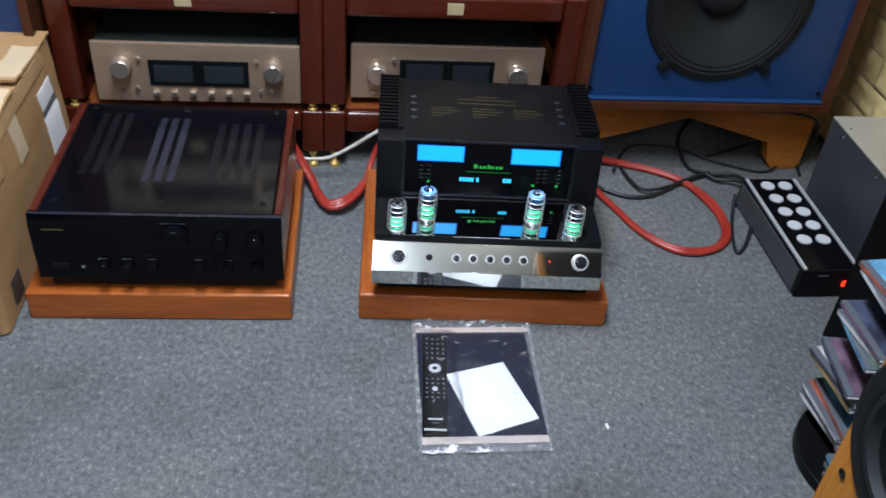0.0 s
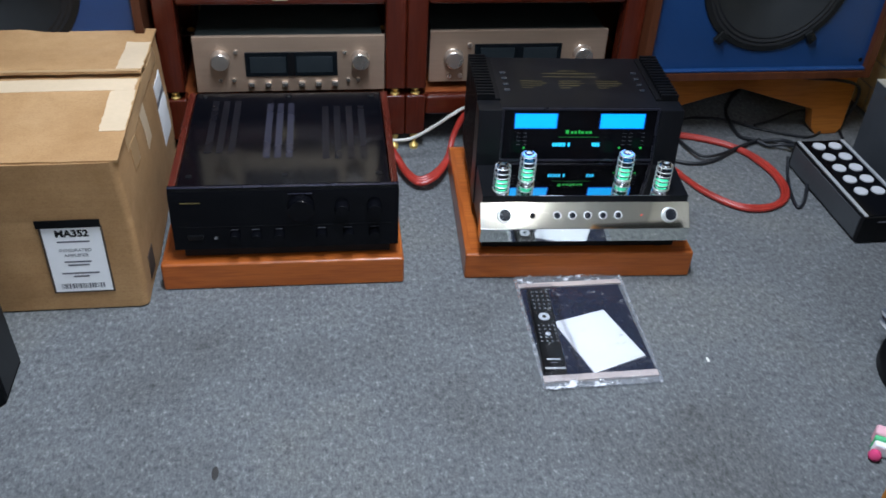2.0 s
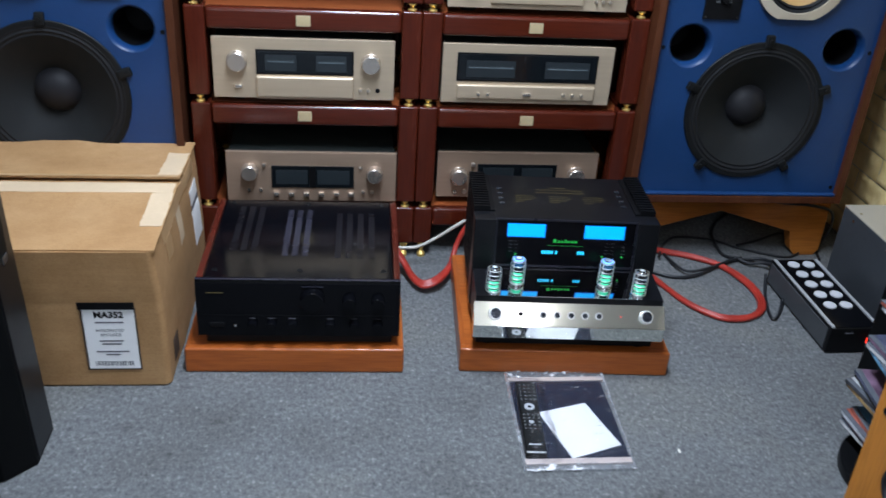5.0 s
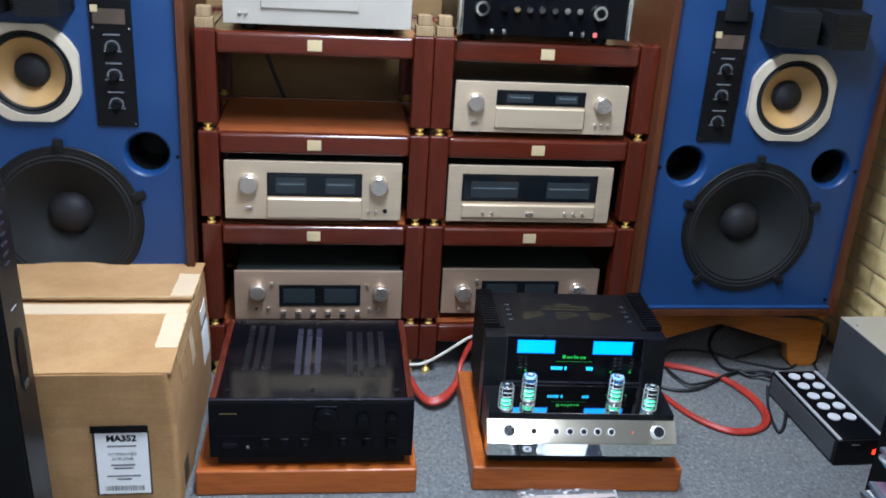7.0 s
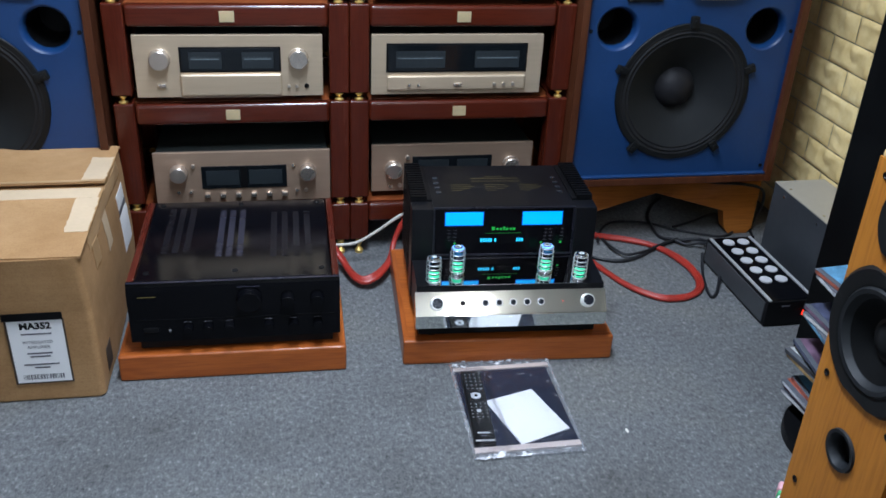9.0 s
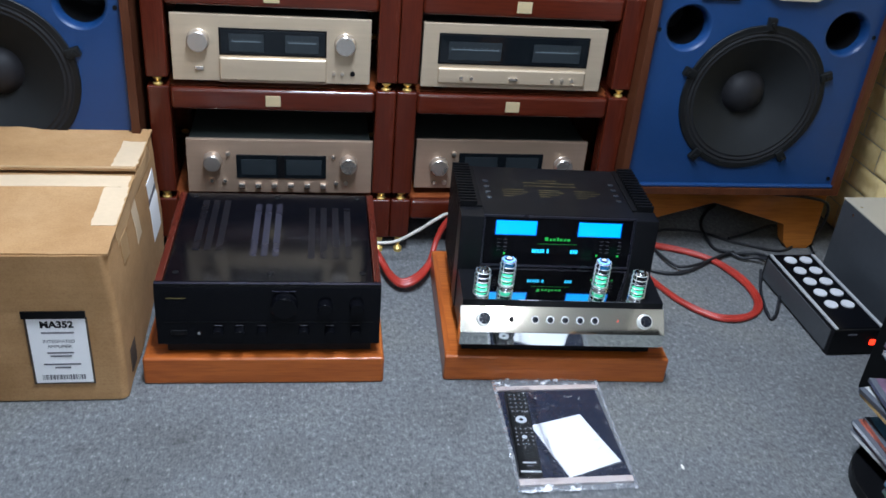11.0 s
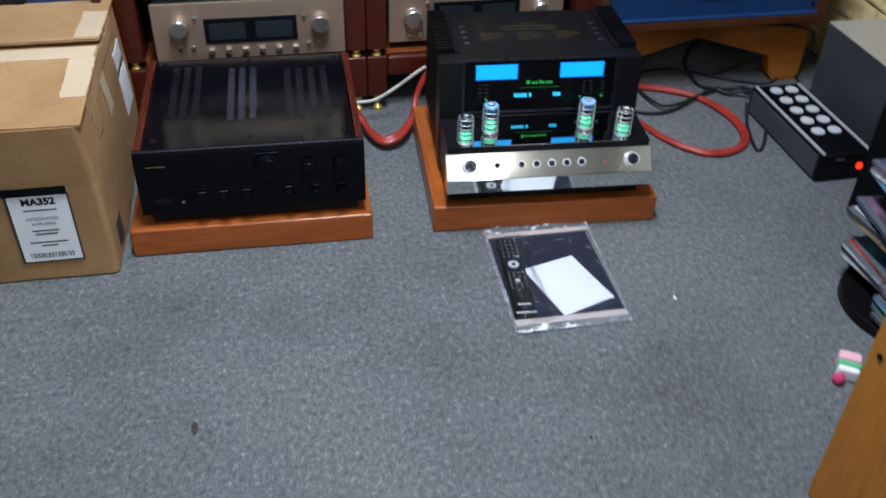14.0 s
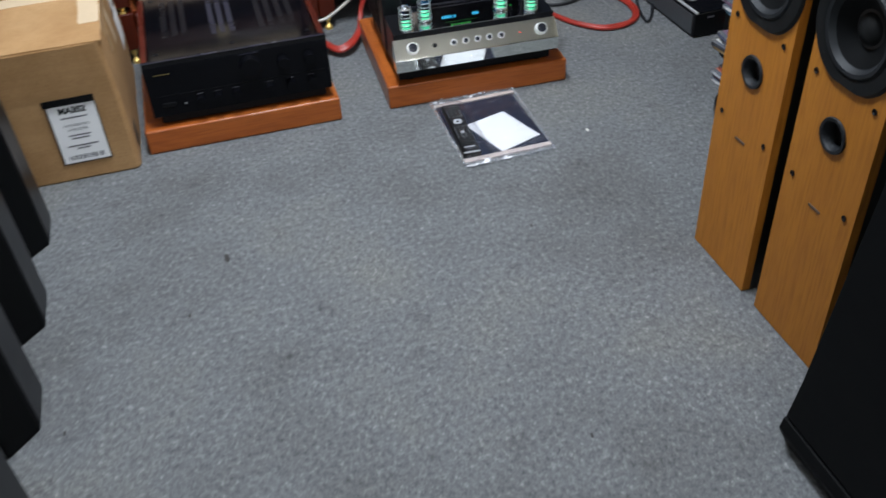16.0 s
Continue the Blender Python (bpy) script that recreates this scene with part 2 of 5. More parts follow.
M_BADGE = plain("badge_brass", (0.72, 0.58, 0.34), 0.35, 0.5, 0.10, 40, 0.05)
M_CONE = plain("black_paper_cone", (0.009, 0.0105, 0.0115), 0.7, 0, 0.2, 25, 0.15, 0.001, 0.25)
M_DUST = plain("dust_cap", (0.0115, 0.0115, 0.014), 0.6, 0, 0.2, 25, 0.10, 0.001, 0.25)
M_RUBBER = plain("rubber_surround", (0.009, 0.0098, 0.0115), 0.62, 0, 0.15, 25, 0.08, 0.001, 0.25)
M_TOWER_RUBBER = plain("glossy_surround", (0.008, 0.0098, 0.012), 0.55, 0, 0.15, 25, 0.08, 0.001, 0.3)
M_CAST = plain("cast_frame", (0.006, 0.0068, 0.0075), 0.5, 0.0, 0.2, 25, 0.1, 0.001, 0.22)
M_CREAM = plain("cream_paper_cone", (0.40, 0.235, 0.088), 0.5, 0, 0.10, 20, 0.12)
M_IVORY = plain("ivory_frame", (0.50, 0.435, 0.34), 0.45, 0.1, 0.06, 20, 0.06)
M_TAPE = plain("pale_tape", (0.60, 0.455, 0.30), 0.45, 0, 0.08, 12, 0.1)
M_TAPE_SIDE = plain("clear_tape", (0.46, 0.285, 0.14), 0.3, 0, 0.08, 12, 0.1)
M_PAPER = plain("white_paper", (0.86, 0.86, 0.86), 0.7, 0, 0.03, 9, 0.03)
M_INK = plain("grey_ink", (0.12, 0.12, 0.14), 0.7, 0, 0.1, 60, 0.0)
M_MARK = plain("printed_brown", (0.07, 0.045, 0.03), 0.7, 0, 0.3, 40, 0.05)
M_INK_GOLD = plain("gold_ink", (0.15, 0.115, 0.042), 0.4, 0.3, 0.1, 60, 0.0)
M_INK_WHITE = plain("white_ink", (0.46, 0.47, 0.49), 0.5, 0, 0.05, 60, 0.0)
M_DIAL_INK = plain("dial_ink", (0.13, 0.14, 0.15), 0.5, 0, 0.1, 60, 0.0)
M_KEY = plain("grey_key", (0.30, 0.31, 0.33), 0.5, 0, 0.1, 60, 0.0)
M_RED_CABLE = plain("red_sleeve", (0.36, 0.030, 0.020), 0.38, 0, 0.2, 40, 0.15, 0.001, 0.5)
M_CORD = plain("black_rubber_cord", (0.008, 0.009, 0.012), 0.5, 0, 0.2, 30, 0.05)
M_WHITE_CORD = plain("pale_braided_cord", (0.55, 0.53, 0.47), 0.5, 0.1, 0.25, 60, 0.3, 0.002)
M_GREY_METAL = plain("dark_grey_steel", (0.075, 0.083, 0.095), 0.38, 0.5, 0.12, 6, 0.08)
M_GREY_TOP = plain("beige_grey_steel", (0.42, 0.39, 0.33), 0.42, 0.3, 0.06, 5, 0.06)
M_GREY_SIDE = plain("grey_strip_side", (0.085, 0.092, 0.10), 0.4, 0.4, 0.15, 14, 0.1)
M_SOCKET = plain("pale_socket", (0.52, 0.52, 0.54), 0.45, 0, 0.06, 30, 0.06)
M_ALU = plain("aluminium_rail", (0.52, 0.53, 0.54), 0.35, 0.35, 0.06, 20, 0.05)
M_BROWN_WALL = plain("brown_wall_paint", (0.25, 0.145, 0.055), 0.8, 0, 0.15, 3, 0.1)
M_WALL_PALE = plain("bright_unseen_wall_paint", (0.82, 0.82, 0.80), 0.8, 0, 0.05, 4, 0.1)
M_WALL = plain("painted_wall", (0.46, 0.44, 0.40), 0.85, 0, 0.06, 4, 0.1)
M_CEIL = plain("ceiling_paint", (0.54, 0.54, 0.535), 0.9, 0, 0.04, 4, 0.08)
M_CARD_DARK = plain("navy_card", (0.014, 0.018, 0.036), 0.22, 0, 0.2, 10, 0.05)
M_STRIP = plain("bag_seal", (0.50, 0.42, 0.385), 0.3, 0, 0.08, 30, 0.15)
M_PINK = plain("pink_plush", (0.78, 0.42, 0.47), 0.9, 0, 0.08, 40, 0.3)
M_RASP = plain("raspberry_plush", (0.62, 0.05, 0.16), 0.9, 0, 0.1, 40, 0.3)
M_GREEN_P = plain("green_plush", (0.10, 0.50, 0.22), 0.9, 0, 0.1, 40, 0.3)
M_DARKGLASS = plain("dark_window", (0.006, 0.008, 0.010), 0.07, 0, 0.1, 6, 0.0, 0.001, 0.5)
M_METER = plain("meter_face", (0.019, 0.025, 0.029), 0.3, 0, 0.15, 20, 0.02)
M_METER_MARK = plain("meter_mark", (0.12, 0.15, 0.165), 0.4, 0, 0.05, 20, 0.0)
M_GLASS = glass_material("tube_glass", (0.95, 0.98, 1.0))
M_FILM = film_material("clear_film", 1.30, 0.012, 0.42, 0.62, 0.8)
M_FILM_EDGE = film_material("crumpled_film_edge", 1.4, 0.10, 0.80, 0.52, 0.9)
M_FILM_SIDE = film_material("creased_film_side", 1.3, 0.10, 0.32, 0.52, 0.7)
M_LEAFLET = plain("leaflet_paper", (0.70, 0.69, 0.70), 0.7, 0, 0.05, 9, 0.03)
M_BLUE_GLOW = glow("blue_meter_glow", (0.0, 0.43, 1.0), 1.25)
M_DEEP_GLOW = glow("deep_blue_edge_glow", (0.0, 0.10, 0.62), 0.9)
M_BULB = glow("bare_bulb_glow", (1.0, 0.98, 0.95), 45.0)
M_CYAN_GLOW = glow("cyan_display_glow", (0.02, 0.55, 0.95), 1.4)
M_GREEN_GLOW = glow("green_lettering_glow", (0.02, 0.55, 0.08), 0.62)
M_GREEN_DIM = glow("dim_green_lettering_glow", (0.02, 0.45, 0.08), 0.14)
M_LED_GREEN = glow("green_tube_glow", (0.07, 0.85, 0.48), 1.2)
M_LED_BLUE = glow("blue_tube_glow", (0.14, 0.38, 1.0), 2.2)
M_LED_RED = glow("red_switch_glow", (1.0, 0.03, 0.01), 3.0)
M_LED_DIM = glow("dim_red_glow", (0.75, 0.16, 0.16), 0.7)
M_LAMP = glow("lamp_diffuser", (0.90, 0.96, 1.0), 3.0)


# ---- mesh helpers ----
def bm_new():
    return bmesh.new()


def box(bm, x0, x1, y0, y1, z0, z1, bev=0.0, seg=2):
    r = bmesh.ops.create_cube(bm, size=1.0)
    vs = r["verts"]
    for v in vs:
        v.co = Vector((x0 + (v.co.x + 0.5) * (x1 - x0), y0 + (v.co.y + 0.5) * (y1 - y0), z0 + (v.co.z + 0.5) * (z1 - z0)))
    if bev > 0:
        es = list({e for v in vs for e in v.link_edges})
        bmesh.ops.bevel(bm, geom=es, offset=bev, segments=seg, affect="EDGES", profile=0.5)
    return bm


def one_box(*a, **k):
    return box(bm_new(), *a, **k)


def turn_axis(axis):
    """Turns +z to the given axis."""
    return {"z": Matrix(), "-y": Matrix.Rotation(radians(90), 4, "X"), "-x": Matrix.Rotation(radians(-90), 4, "Y"), "x": Matrix.Rotation(radians(90), 4, "Y"), "y": Matrix.Rotation(radians(-90), 4, "X")}[axis]


def lathe(bm, profile, at=(0, 0, 0), axis="z", seg=32, squash=(1, 1), clip=None):
    """Turns a profile of (radius, height) round an axis. clip: half width beyond which points are pushed in."""
    m = Matrix.Translation(at) @ turn_axis(axis)
    rings = []
    for r, h in profile:
        if r < 1e-6:
            rings.append([bm.verts.new(m @ Vector((0, 0, h)))])
            continue
        ring = []
        for i in range(seg):
            a = 2 * math.pi * i / seg
            p = Vector((r * math.cos(a) * squash[0], r * math.sin(a) * squash[1], h))
            if clip:
                p.x = max(-clip, min(clip, p.x))
            ring.append(bm.verts.new(m @ p))
        rings.append(ring)
    for a, b in zip(rings, rings[1:]):
        for i in range(seg):
            j = (i + 1) % seg
            if len(a) == 1 and len(b) == 1:
                continue
            if len(a) == 1:
                bm.faces.new((a[0], b[i], b[j]))
            elif len(b) == 1:
                bm.faces.new((a[i], a[j], b[0]))
            else:
                bm.faces.new((a[i], a[j], b[j], b[i]))
    return bm


def cyl(bm, at, r, h, axis="z", seg=24, bev=0.0):
    b = bev
    prof = [(0, 0), (r - b, 0), (r, b), (r, h - b), (r - b, h), (0, h)] if b else [(0, 0), (r, 0), (r, h), (0, h)]
    return lathe(bm, prof, at, axis, seg)


def prism(bm, poly, lo, hi, axis="x"):
    """A polygon pushed along an axis. poly: x: (y, z), y: (x, z), z: (x, y)."""
    def put(p, t):
        return Vector((t, p[0], p[1])) if axis == "x" else Vector((p[0], t, p[1])) if axis == "y" else Vector((p[0], p[1], t))
    a = [bm.verts.new(put(p, lo)) for p in poly]
    b = [bm.verts.new(put(p, hi)) for p in poly]
    n = len(poly)
    bm.faces.new(a)
    bm.faces.new(b[::-1])
    for i in range(n):
        bm.faces.new((a[i], b[i], b[(i + 1) % n], a[(i + 1) % n]))
    return bm


def bevel_all(bm, w, seg=2):
    bmesh.ops.recalc_face_normals(bm, faces=bm.faces)
    bmesh.ops.bevel(bm, geom=list(bm.edges), offset=w, segments=seg, affect="EDGES", profile=0.5, clamp_overlap=True)
    return bm


def mesh_of(bm, material, smooth=True):
    bmesh.ops.recalc_face_normals(bm, faces=bm.faces)
    bm.faces.index_update()
    bm.normal_update()
    me = bpy.data.meshes.new("mesh")
    normals = []
    bm.faces.ensure_lookup_table()
    areas = [f.calc_area() for f in bm.faces]
    for f in bm.faces:
        f.smooth = True
        for v in f.verts:
            n = Vector()
            for g in v.link_faces:
                if f.normal.dot(g.normal) > 0.82:
                    n += g.normal * areas[g.index]
            normals.append(n.normalized() if n.length > 0 else f.normal.copy())
    bm.to_mesh(me)
    me.normals_split_custom_set(normals)
    bm.free()
    me.materials.append(material)
    return me


def part(name, bm, material, parent, label=""):
    ob = new(name, mesh_of(bm, material))
    ob.parent = parent
    return tagged(ob, label)


def thing(name, label, category, m=None, group=""):
    ob = new(name)
    ob.empty_display_size = 0.05
    ob.matrix_world = m or Matrix()
    return tagged(ob, label, category, group)


def solo(name, bm, material, label="", category="", group="", kind=""):
    return tagged(new(name, mesh_of(bm, material)), label, category, group, kind)


def tube(points, r, seg=10, flat=1.0):
    """A round or flat cord along a smooth line."""
    pts = [Vector(p) for p in points]
    fine = []
    for i in range(len(pts) - 1):
        p0, p1, p2, p3 = pts[max(i - 1, 0)], pts[i], pts[i + 1], pts[min(i + 2, len(pts) - 1)]
        for k in range(8):
            t = k / 8
            fine.append(0.5 * ((2 * p1) + (p2 - p0) * t + (2 * p0 - 5 * p1 + 4 * p2 - p3) * t * t + (3 * p1 - p0 - 3 * p2 + p3) * t ** 3))
    fine.append(pts[-1])
    bm = bm_new()
    rings = []
    for i, p in enumerate(fine):
        d = (fine[min(i + 1, len(fine) - 1)] - fine[max(i - 1, 0)]).normalized()
        side = d.cross(Vector((0, 0, 1)))
        side = side.normalized() if side.length > 1e-4 else Vector((1, 0, 0))
        up = side.cross(d)
        rings.append([bm.verts.new(p + side * r * math.cos(2 * math.pi * k / seg) + up * r * flat * math.sin(2 * math.pi * k / seg)) for k in range(seg)])
    for a, b in zip(rings, rings[1:]):
        for k in range(seg):
            bm.faces.new((a[k], a[(k + 1) % seg], b[(k + 1) % seg], b[k]))
    bm.faces.new(rings[0][::-1])
    bm.faces.new(rings[-1])
    return bm


def lettering(text, size, parent, material, m, align="CENTER", bold=0.0):
    cu = bpy.data.curves.new("lettering", "FONT")
    cu.body, cu.size, cu.extrude, cu.align_x, cu.offset = text, size, 0.0002, align, bold
    tmp = new("lettering_curve", cu)
    me = bpy.data.meshes.new_from_object(tmp)
    bpy.data.objects.remove(tmp)
    me.materials.clear()
    me.materials.append(material)
    ob = new("lettering", me)
    ob.parent = parent
    ob.matrix_local = m
    return ob


# ---- the room ----
WX0, WX1, WY0, WY1 = -1.75, 1.62, -5.6, 2.62
solo("floor", one_box(WX0 - 0.1, WX1 + 0.1, WY0 - 0.1, WY1 + 0.1, -0.06, 0.0), M_CARPET, "grey speckled needle-felt carpet floor", "floor", kind="structure")
solo("ceiling", one_box(WX0 - 0.1, WX1 + 0.1, WY0 - 0.1, WY1 + 0.1, CEIL, CEIL + 0.1), M_CEIL, "plain white painted ceiling", "ceiling", kind="structure")
wall_north = solo("wall_north", one_box(WX0 - 0.1, WX1 + 0.1, WY1, WY1 + 0.1, 0, CEIL), M_BROWN_WALL, "brown wall with a band of yellow foam bricks above the rack", "wall", kind="structure")
wall_east = solo("wall_east", one_box(WX1, WX1 + 0.1, WY0, WY1, 0, CEIL), M_WALL, "pale wall clad with yellow foam bricks at its end", "wall", kind="structure")
solo("wall_west", one_box(WX0 - 0.1, WX0, WY0, WY1, 0, CEIL), M_WALL, "plain painted wall, out of view", "wall", kind="structure")
# unseen end wall, kept near white to brighten the polished steel front
solo("wall_south", one_box(WX0 - 0.1, WX1 + 0.1, WY0 - 0.1, WY0, 0, CEIL), M_WALL_PALE, "plain painted wall, out of view", "wall", kind="structure")
# assumed fittings for these lamps, all out of view
for lx, ly, watts, drop, upward in LAMPS:
    lamp = thing("assumed_ceiling_light", "assumed white rectangular fluorescent ceiling light, out of view", "ceiling light", pose(lx, ly, CEIL - drop), "ceiling lights")
    for hy in (-0.45, 0.45) if drop else ():
        part("hanger", cyl(bm_new(), (0, hy, -0.03), 0.006, drop + 0.03, "z", 12), M_CEIL, lamp)
    fr = bm_new()
    for a in ((-0.18, -0.16, -0.64, 0.64), (0.16, 0.18, -0.64, 0.64), (-0.16, 0.16, -0.64, -0.62), (-0.16, 0.16, 0.62, 0.64)):
        box(fr, *a, -0.06, 0, 0.002)
    part("frame", fr, M_CEIL, lamp)
    part("diffuser", one_box(-0.158, 0.158, -0.618, 0.618, -0.045, -0.03), M_LAMP, lamp, "glowing white diffuser")


# a bare bulb under the ceiling, mirrored in the polished steel
t = thing("ceiling_bulb", "bare globe bulb in a white ceiling socket", "ceiling light", pose(0.800, -0.740, CEIL))
part("rose", lathe(bm_new(), [(0, 0), (0.050, 0), (0.050, -0.012), (0.030, -0.022), (0.024, -0.050), (0, -0.050)], (0, 0, 0), "z", 28), M_CEIL, t)
part("bulb", lathe(bm_new(), [(0, 0)] + [(0.072 * math.sin(math.pi * k / 10), -0.072 + 0.072 * math.cos(math.pi * k / 10)) for k in range(1, 10)] + [(0, -0.144)], (0, 0, -0.0505), "z", 24), M_BULB, t, "bright bare globe bulb")


# ---- equipment rack ----
RY = 2.05          # front plane of the rack
RD = 0.45          # depth


def spike(parent, x, y, z0, z1):
    bm = bm_new()
    h = z1 - z0
    lathe(bm, [(0, 0), (0.011, 0), (0.012, h * 0.2), (0.004, h * 0.42), (0.007, h * 0.6), (0.011, h * 0.8), (0.011, h), (0, h)], (x, y, z0), "z", 16)
    return part("spike_foot", bm, M_BRASS, parent, "turned brass spike foot")


def rack_module(x0, x1, zb, zt, group, foot):
    """One tier: four posts, rails, a shelf and brass spikes under the posts."""
    t = thing("rack_shelf_unit", "glossy cherry-red wooden hi-fi rack tier on brass spikes", "rack", pose(x0, RY, zb), group)
    w, h, pw = x1 - x0, zt - zb, 0.051
    for px in (0, w - pw):
        for py in (0, RD - pw):
            part("post", one_box(px, px + pw, py, py + pw, 0, h, 0.005, 3), M_RACK_V, t)
    for py in (0.004, RD - 0.034):
        part("rail", one_box(pw, w - pw, py, py + 0.03, h - 0.060, h - 0.004, 0.010, 4), M_RACK, t)
    for px in (0.008, w - 0.038):
        part("side_rail", one_box(px, px + 0.03, pw, RD - pw, h - 0.060, h - 0.006, 0.003), M_RACK, t)
    part("shelf_board", one_box(pw - 0.01, w - pw + 0.01, 0.036, RD - 0.036, h - 0.026, h - 0.006, 0.002), M_SHELF, t)
    bx = w / 2 - 0.003
    part("badge", one_box(bx - 0.018, bx + 0.018, 0.0015, 0.0045, h - 0.046, h - 0.019, 0.0007), M_BADGE, t, "small brass maker's plate")
    for px in (pw / 2, w - pw / 2):
        for py in (0.013, RD - pw / 2):
            spike(t, px, py, -foot, 0)
    return t


TIERS = [(0.045, 0.158, 0.045), (0.177, 0.457, 0.019), (0.478, 0.710, 0.021), (0.730, 0.966, 0.020)]
for x0, x1 in ((-0.370, 0.2235), (0.2245, 0.820)):
    for zb, zt, foot in TIERS:
        rack_module(x0, x1, zb, zt, "rack tiers", foot)


# ---- hi-fi units in the rack ----
def knob(parent, x, z, r, depth=0.02, material=None, y=0.0, name="knob", label=""):
    bm = bm_new()
    lathe(bm, [(0, -0.001), (r * 1.04, -0.001), (r * 1.04, depth * 0.15), (r, depth * 0.2), (r * 0.97, depth * 0.9), (r * 0.88, depth), (0, depth)], (x, y, z), "-y", 32)
    return part(name, bm, material or M_KNOB, parent, label)


def button(parent, x, z, w, h, material=None, y=0.0, d=0.006):
    return part("button", one_box(x - w / 2, x + w / 2, y - d, y + 0.001, z - h / 2, z + h / 2, min(w, h) * 0.2), material or M_KNOB, parent)


def hifi_unit(name, label, category, xc, y, z, w, h, depth=0.38, face=None, case=None):
    """A cabinet with a thick front plate and four feet; local z = 0 at the feet, x = 0 at the middle, y = 0 at the front plate."""
    t = thing(name, label, category, pose(xc, y, z), "rack components")
    f = 0.018
    part("case", one_box(-w / 2 + 0.006, w / 2 - 0.006, 0.012, depth, f, f + h - 0.004, 0.002), case or M_CASE, t, "dark painted metal case")
    part("front_plate", one_box(-w / 2, w / 2, 0, 0.012, f, f + h, 0.0025), face or M_GOLD, t)
    for fx in (-w / 2 + 0.06, w / 2 - 0.06):
        for fy in (0.06, depth - 0.06):
            part("foot", cyl(bm_new(), (fx, fy, 0), 0.022, f + 0.001, "z", 20, 0.002), M_BLACK, t)
    return t, f


def window(t, x0, x1, z0, z1, meters=(), proud=0.0018, marks=True):
    win = part("display_window", one_box(x0, x1, -proud, 0.004, z0, z1, 0.0008), M_DARKGLASS, t, "dark glass window")
    for mx0, mx1, mz0, mz1 in meters:
        me = part("meter", one_box(mx0, mx1, -proud - 0.0008, 0, mz0, mz1, 0.0003), M_METER, win)
        if marks:
            mm = bm_new()
            zc = mz0 + (mz1 - mz0) * 0.55
            box(mm, mx0 + 0.006, mx1 - 0.006, -proud - 0.0013, -proud - 0.0006, zc, zc + 0.0025)
            for k in range(9):
                xx = mx0 + 0.008 + (mx1 - mx0 - 0.016) * k / 8
                box(mm, xx - 0.0006, xx + 0.0006, -proud - 0.0013, -proud - 0.0006, zc + 0.0035, zc + 0.0065)
            part("scale_mark", mm, M_METER_MARK, me)
    return win


# integrated amplifier, second tier of the left column
u, f = hifi_unit("integrated_amplifier", "champagne gold amplifier with two meters and a front flap", "amplifier", -0.076, 2.058, 0.453, 0.465, 0.160)
part("window_frame", one_box(-0.123, 0.127, -0.0012, 0.004, 0.083, 0.148, 0.0006), M_BLACK, u)
window(u, -0.119, 0.123, 0.087, 0.144, [(-0.100, -0.020, 0.093, 0.135), (0.030, 0.108, 0.093, 0.135)], 0.003)
part("flap", one_box(-0.124, 0.128, -0.010, 0.002, 0.022, 0.080, 0.006, 3), M_GOLD, u)
part("flap_shadow_gap", one_box(-0.124, 0.128, -0.004, 0.003, 0.018, 0.022), M_GOLD_DARK, u)
knob(u, -0.170, 0.118, 0.025, 0.022)
knob(u, 0.171, 0.118, 0.025, 0.022)
button(u, -0.170, 0.050, 0.020, 0.010)
for kx in (0.145, 0.165):
    knob(u, kx, 0.045, 0.004, 0.006)
knob(u, 0.190, 0.045, 0.006, 0.003, M_BLACK, name="headphone_jack")

# power amplifier, second tier of the right column
u, f = hifi_unit("power_amplifier", "champagne gold power amplifier with a wide dark meter window", "amplifier", 0.510, 2.058, 0.453, 0.458, 0.160)
part("window_frame", one_box(-0.190, 0.187, -0.0012, 0.004, 0.078, 0.155, 0.0006), M_BLACK, u)
window(u, -0.186, 0.183, 0.082, 0.151, [(-0.165, -0.035, 0.090, 0.135), (0.045, 0.165, 0.090, 0.135)], 0.003)
part("control_bar", one_box(-0.188, 0.186, -0.008, 0.002, 0.030, 0.070, 0.005, 3), M_GOLD, u)
for kx in (-0.130, -0.105, 0.10, 0.125, 0.15):
    knob(u, kx, 0.047, 0.0045, 0.006, y=-0.008)
button(u, 0.0, 0.047, 0.022, 0.008, y=-0.008)

# preamplifier, third tier of the right column
u, f = hifi_unit("preamplifier", "champagne gold preamplifier with narrow dark display and flap", "amplifier", 0.518, 2.058, 0.706, 0.465, 0.134)
part("window_frame", one_box(-0.123, 0.117, -0.0012, 0.004, 0.092, 0.132, 0.0006), M_BLACK, u)
window(u, -0.119, 0.113, 0.096, 0.128, [(-0.095, -0.025, 0.100, 0.122), (0.035, 0.095, 0.100, 0.122)], 0.003)
part("flap", one_box(-0.124, 0.118, -0.009, 0.002, 0.030, 0.088, 0.006, 3), M_GOLD, u)
knob(u, -0.178, 0.098, 0.022, 0.022)
knob(u, 0.163, 0.100, 0.022, 0.022)
button(u, -0.178, 0.048, 0.018, 0.010)
for kx in (0.150, 0.168, 0.186):
    knob(u, kx, 0.044, 0.0045, 0.006)

# lower tier, left column
u, f = hifi_unit("integrated_amplifier", "bronze-gold amplifier with twin meters and a row of buttons", "amplifier", -0.060, 2.062, 0.154, 0.462, 0.146, face=M_GOLD_DARK)
window(u, -0.110, 0.114, 0.060, 0.124, [(-0.098, -0.012, 0.070, 0.112), (0.014, 0.102, 0.070, 0.112)], 0.003, False)
part("window_divider", one_box(-0.008, 0.010, -0.0045, 0.002, 0.062, 0.122), M_BLACK, u)
knob(u, -0.168, 0.108, 0.022, 0.026)
knob(u, 0.170, 0.104, 0.022, 0.026)
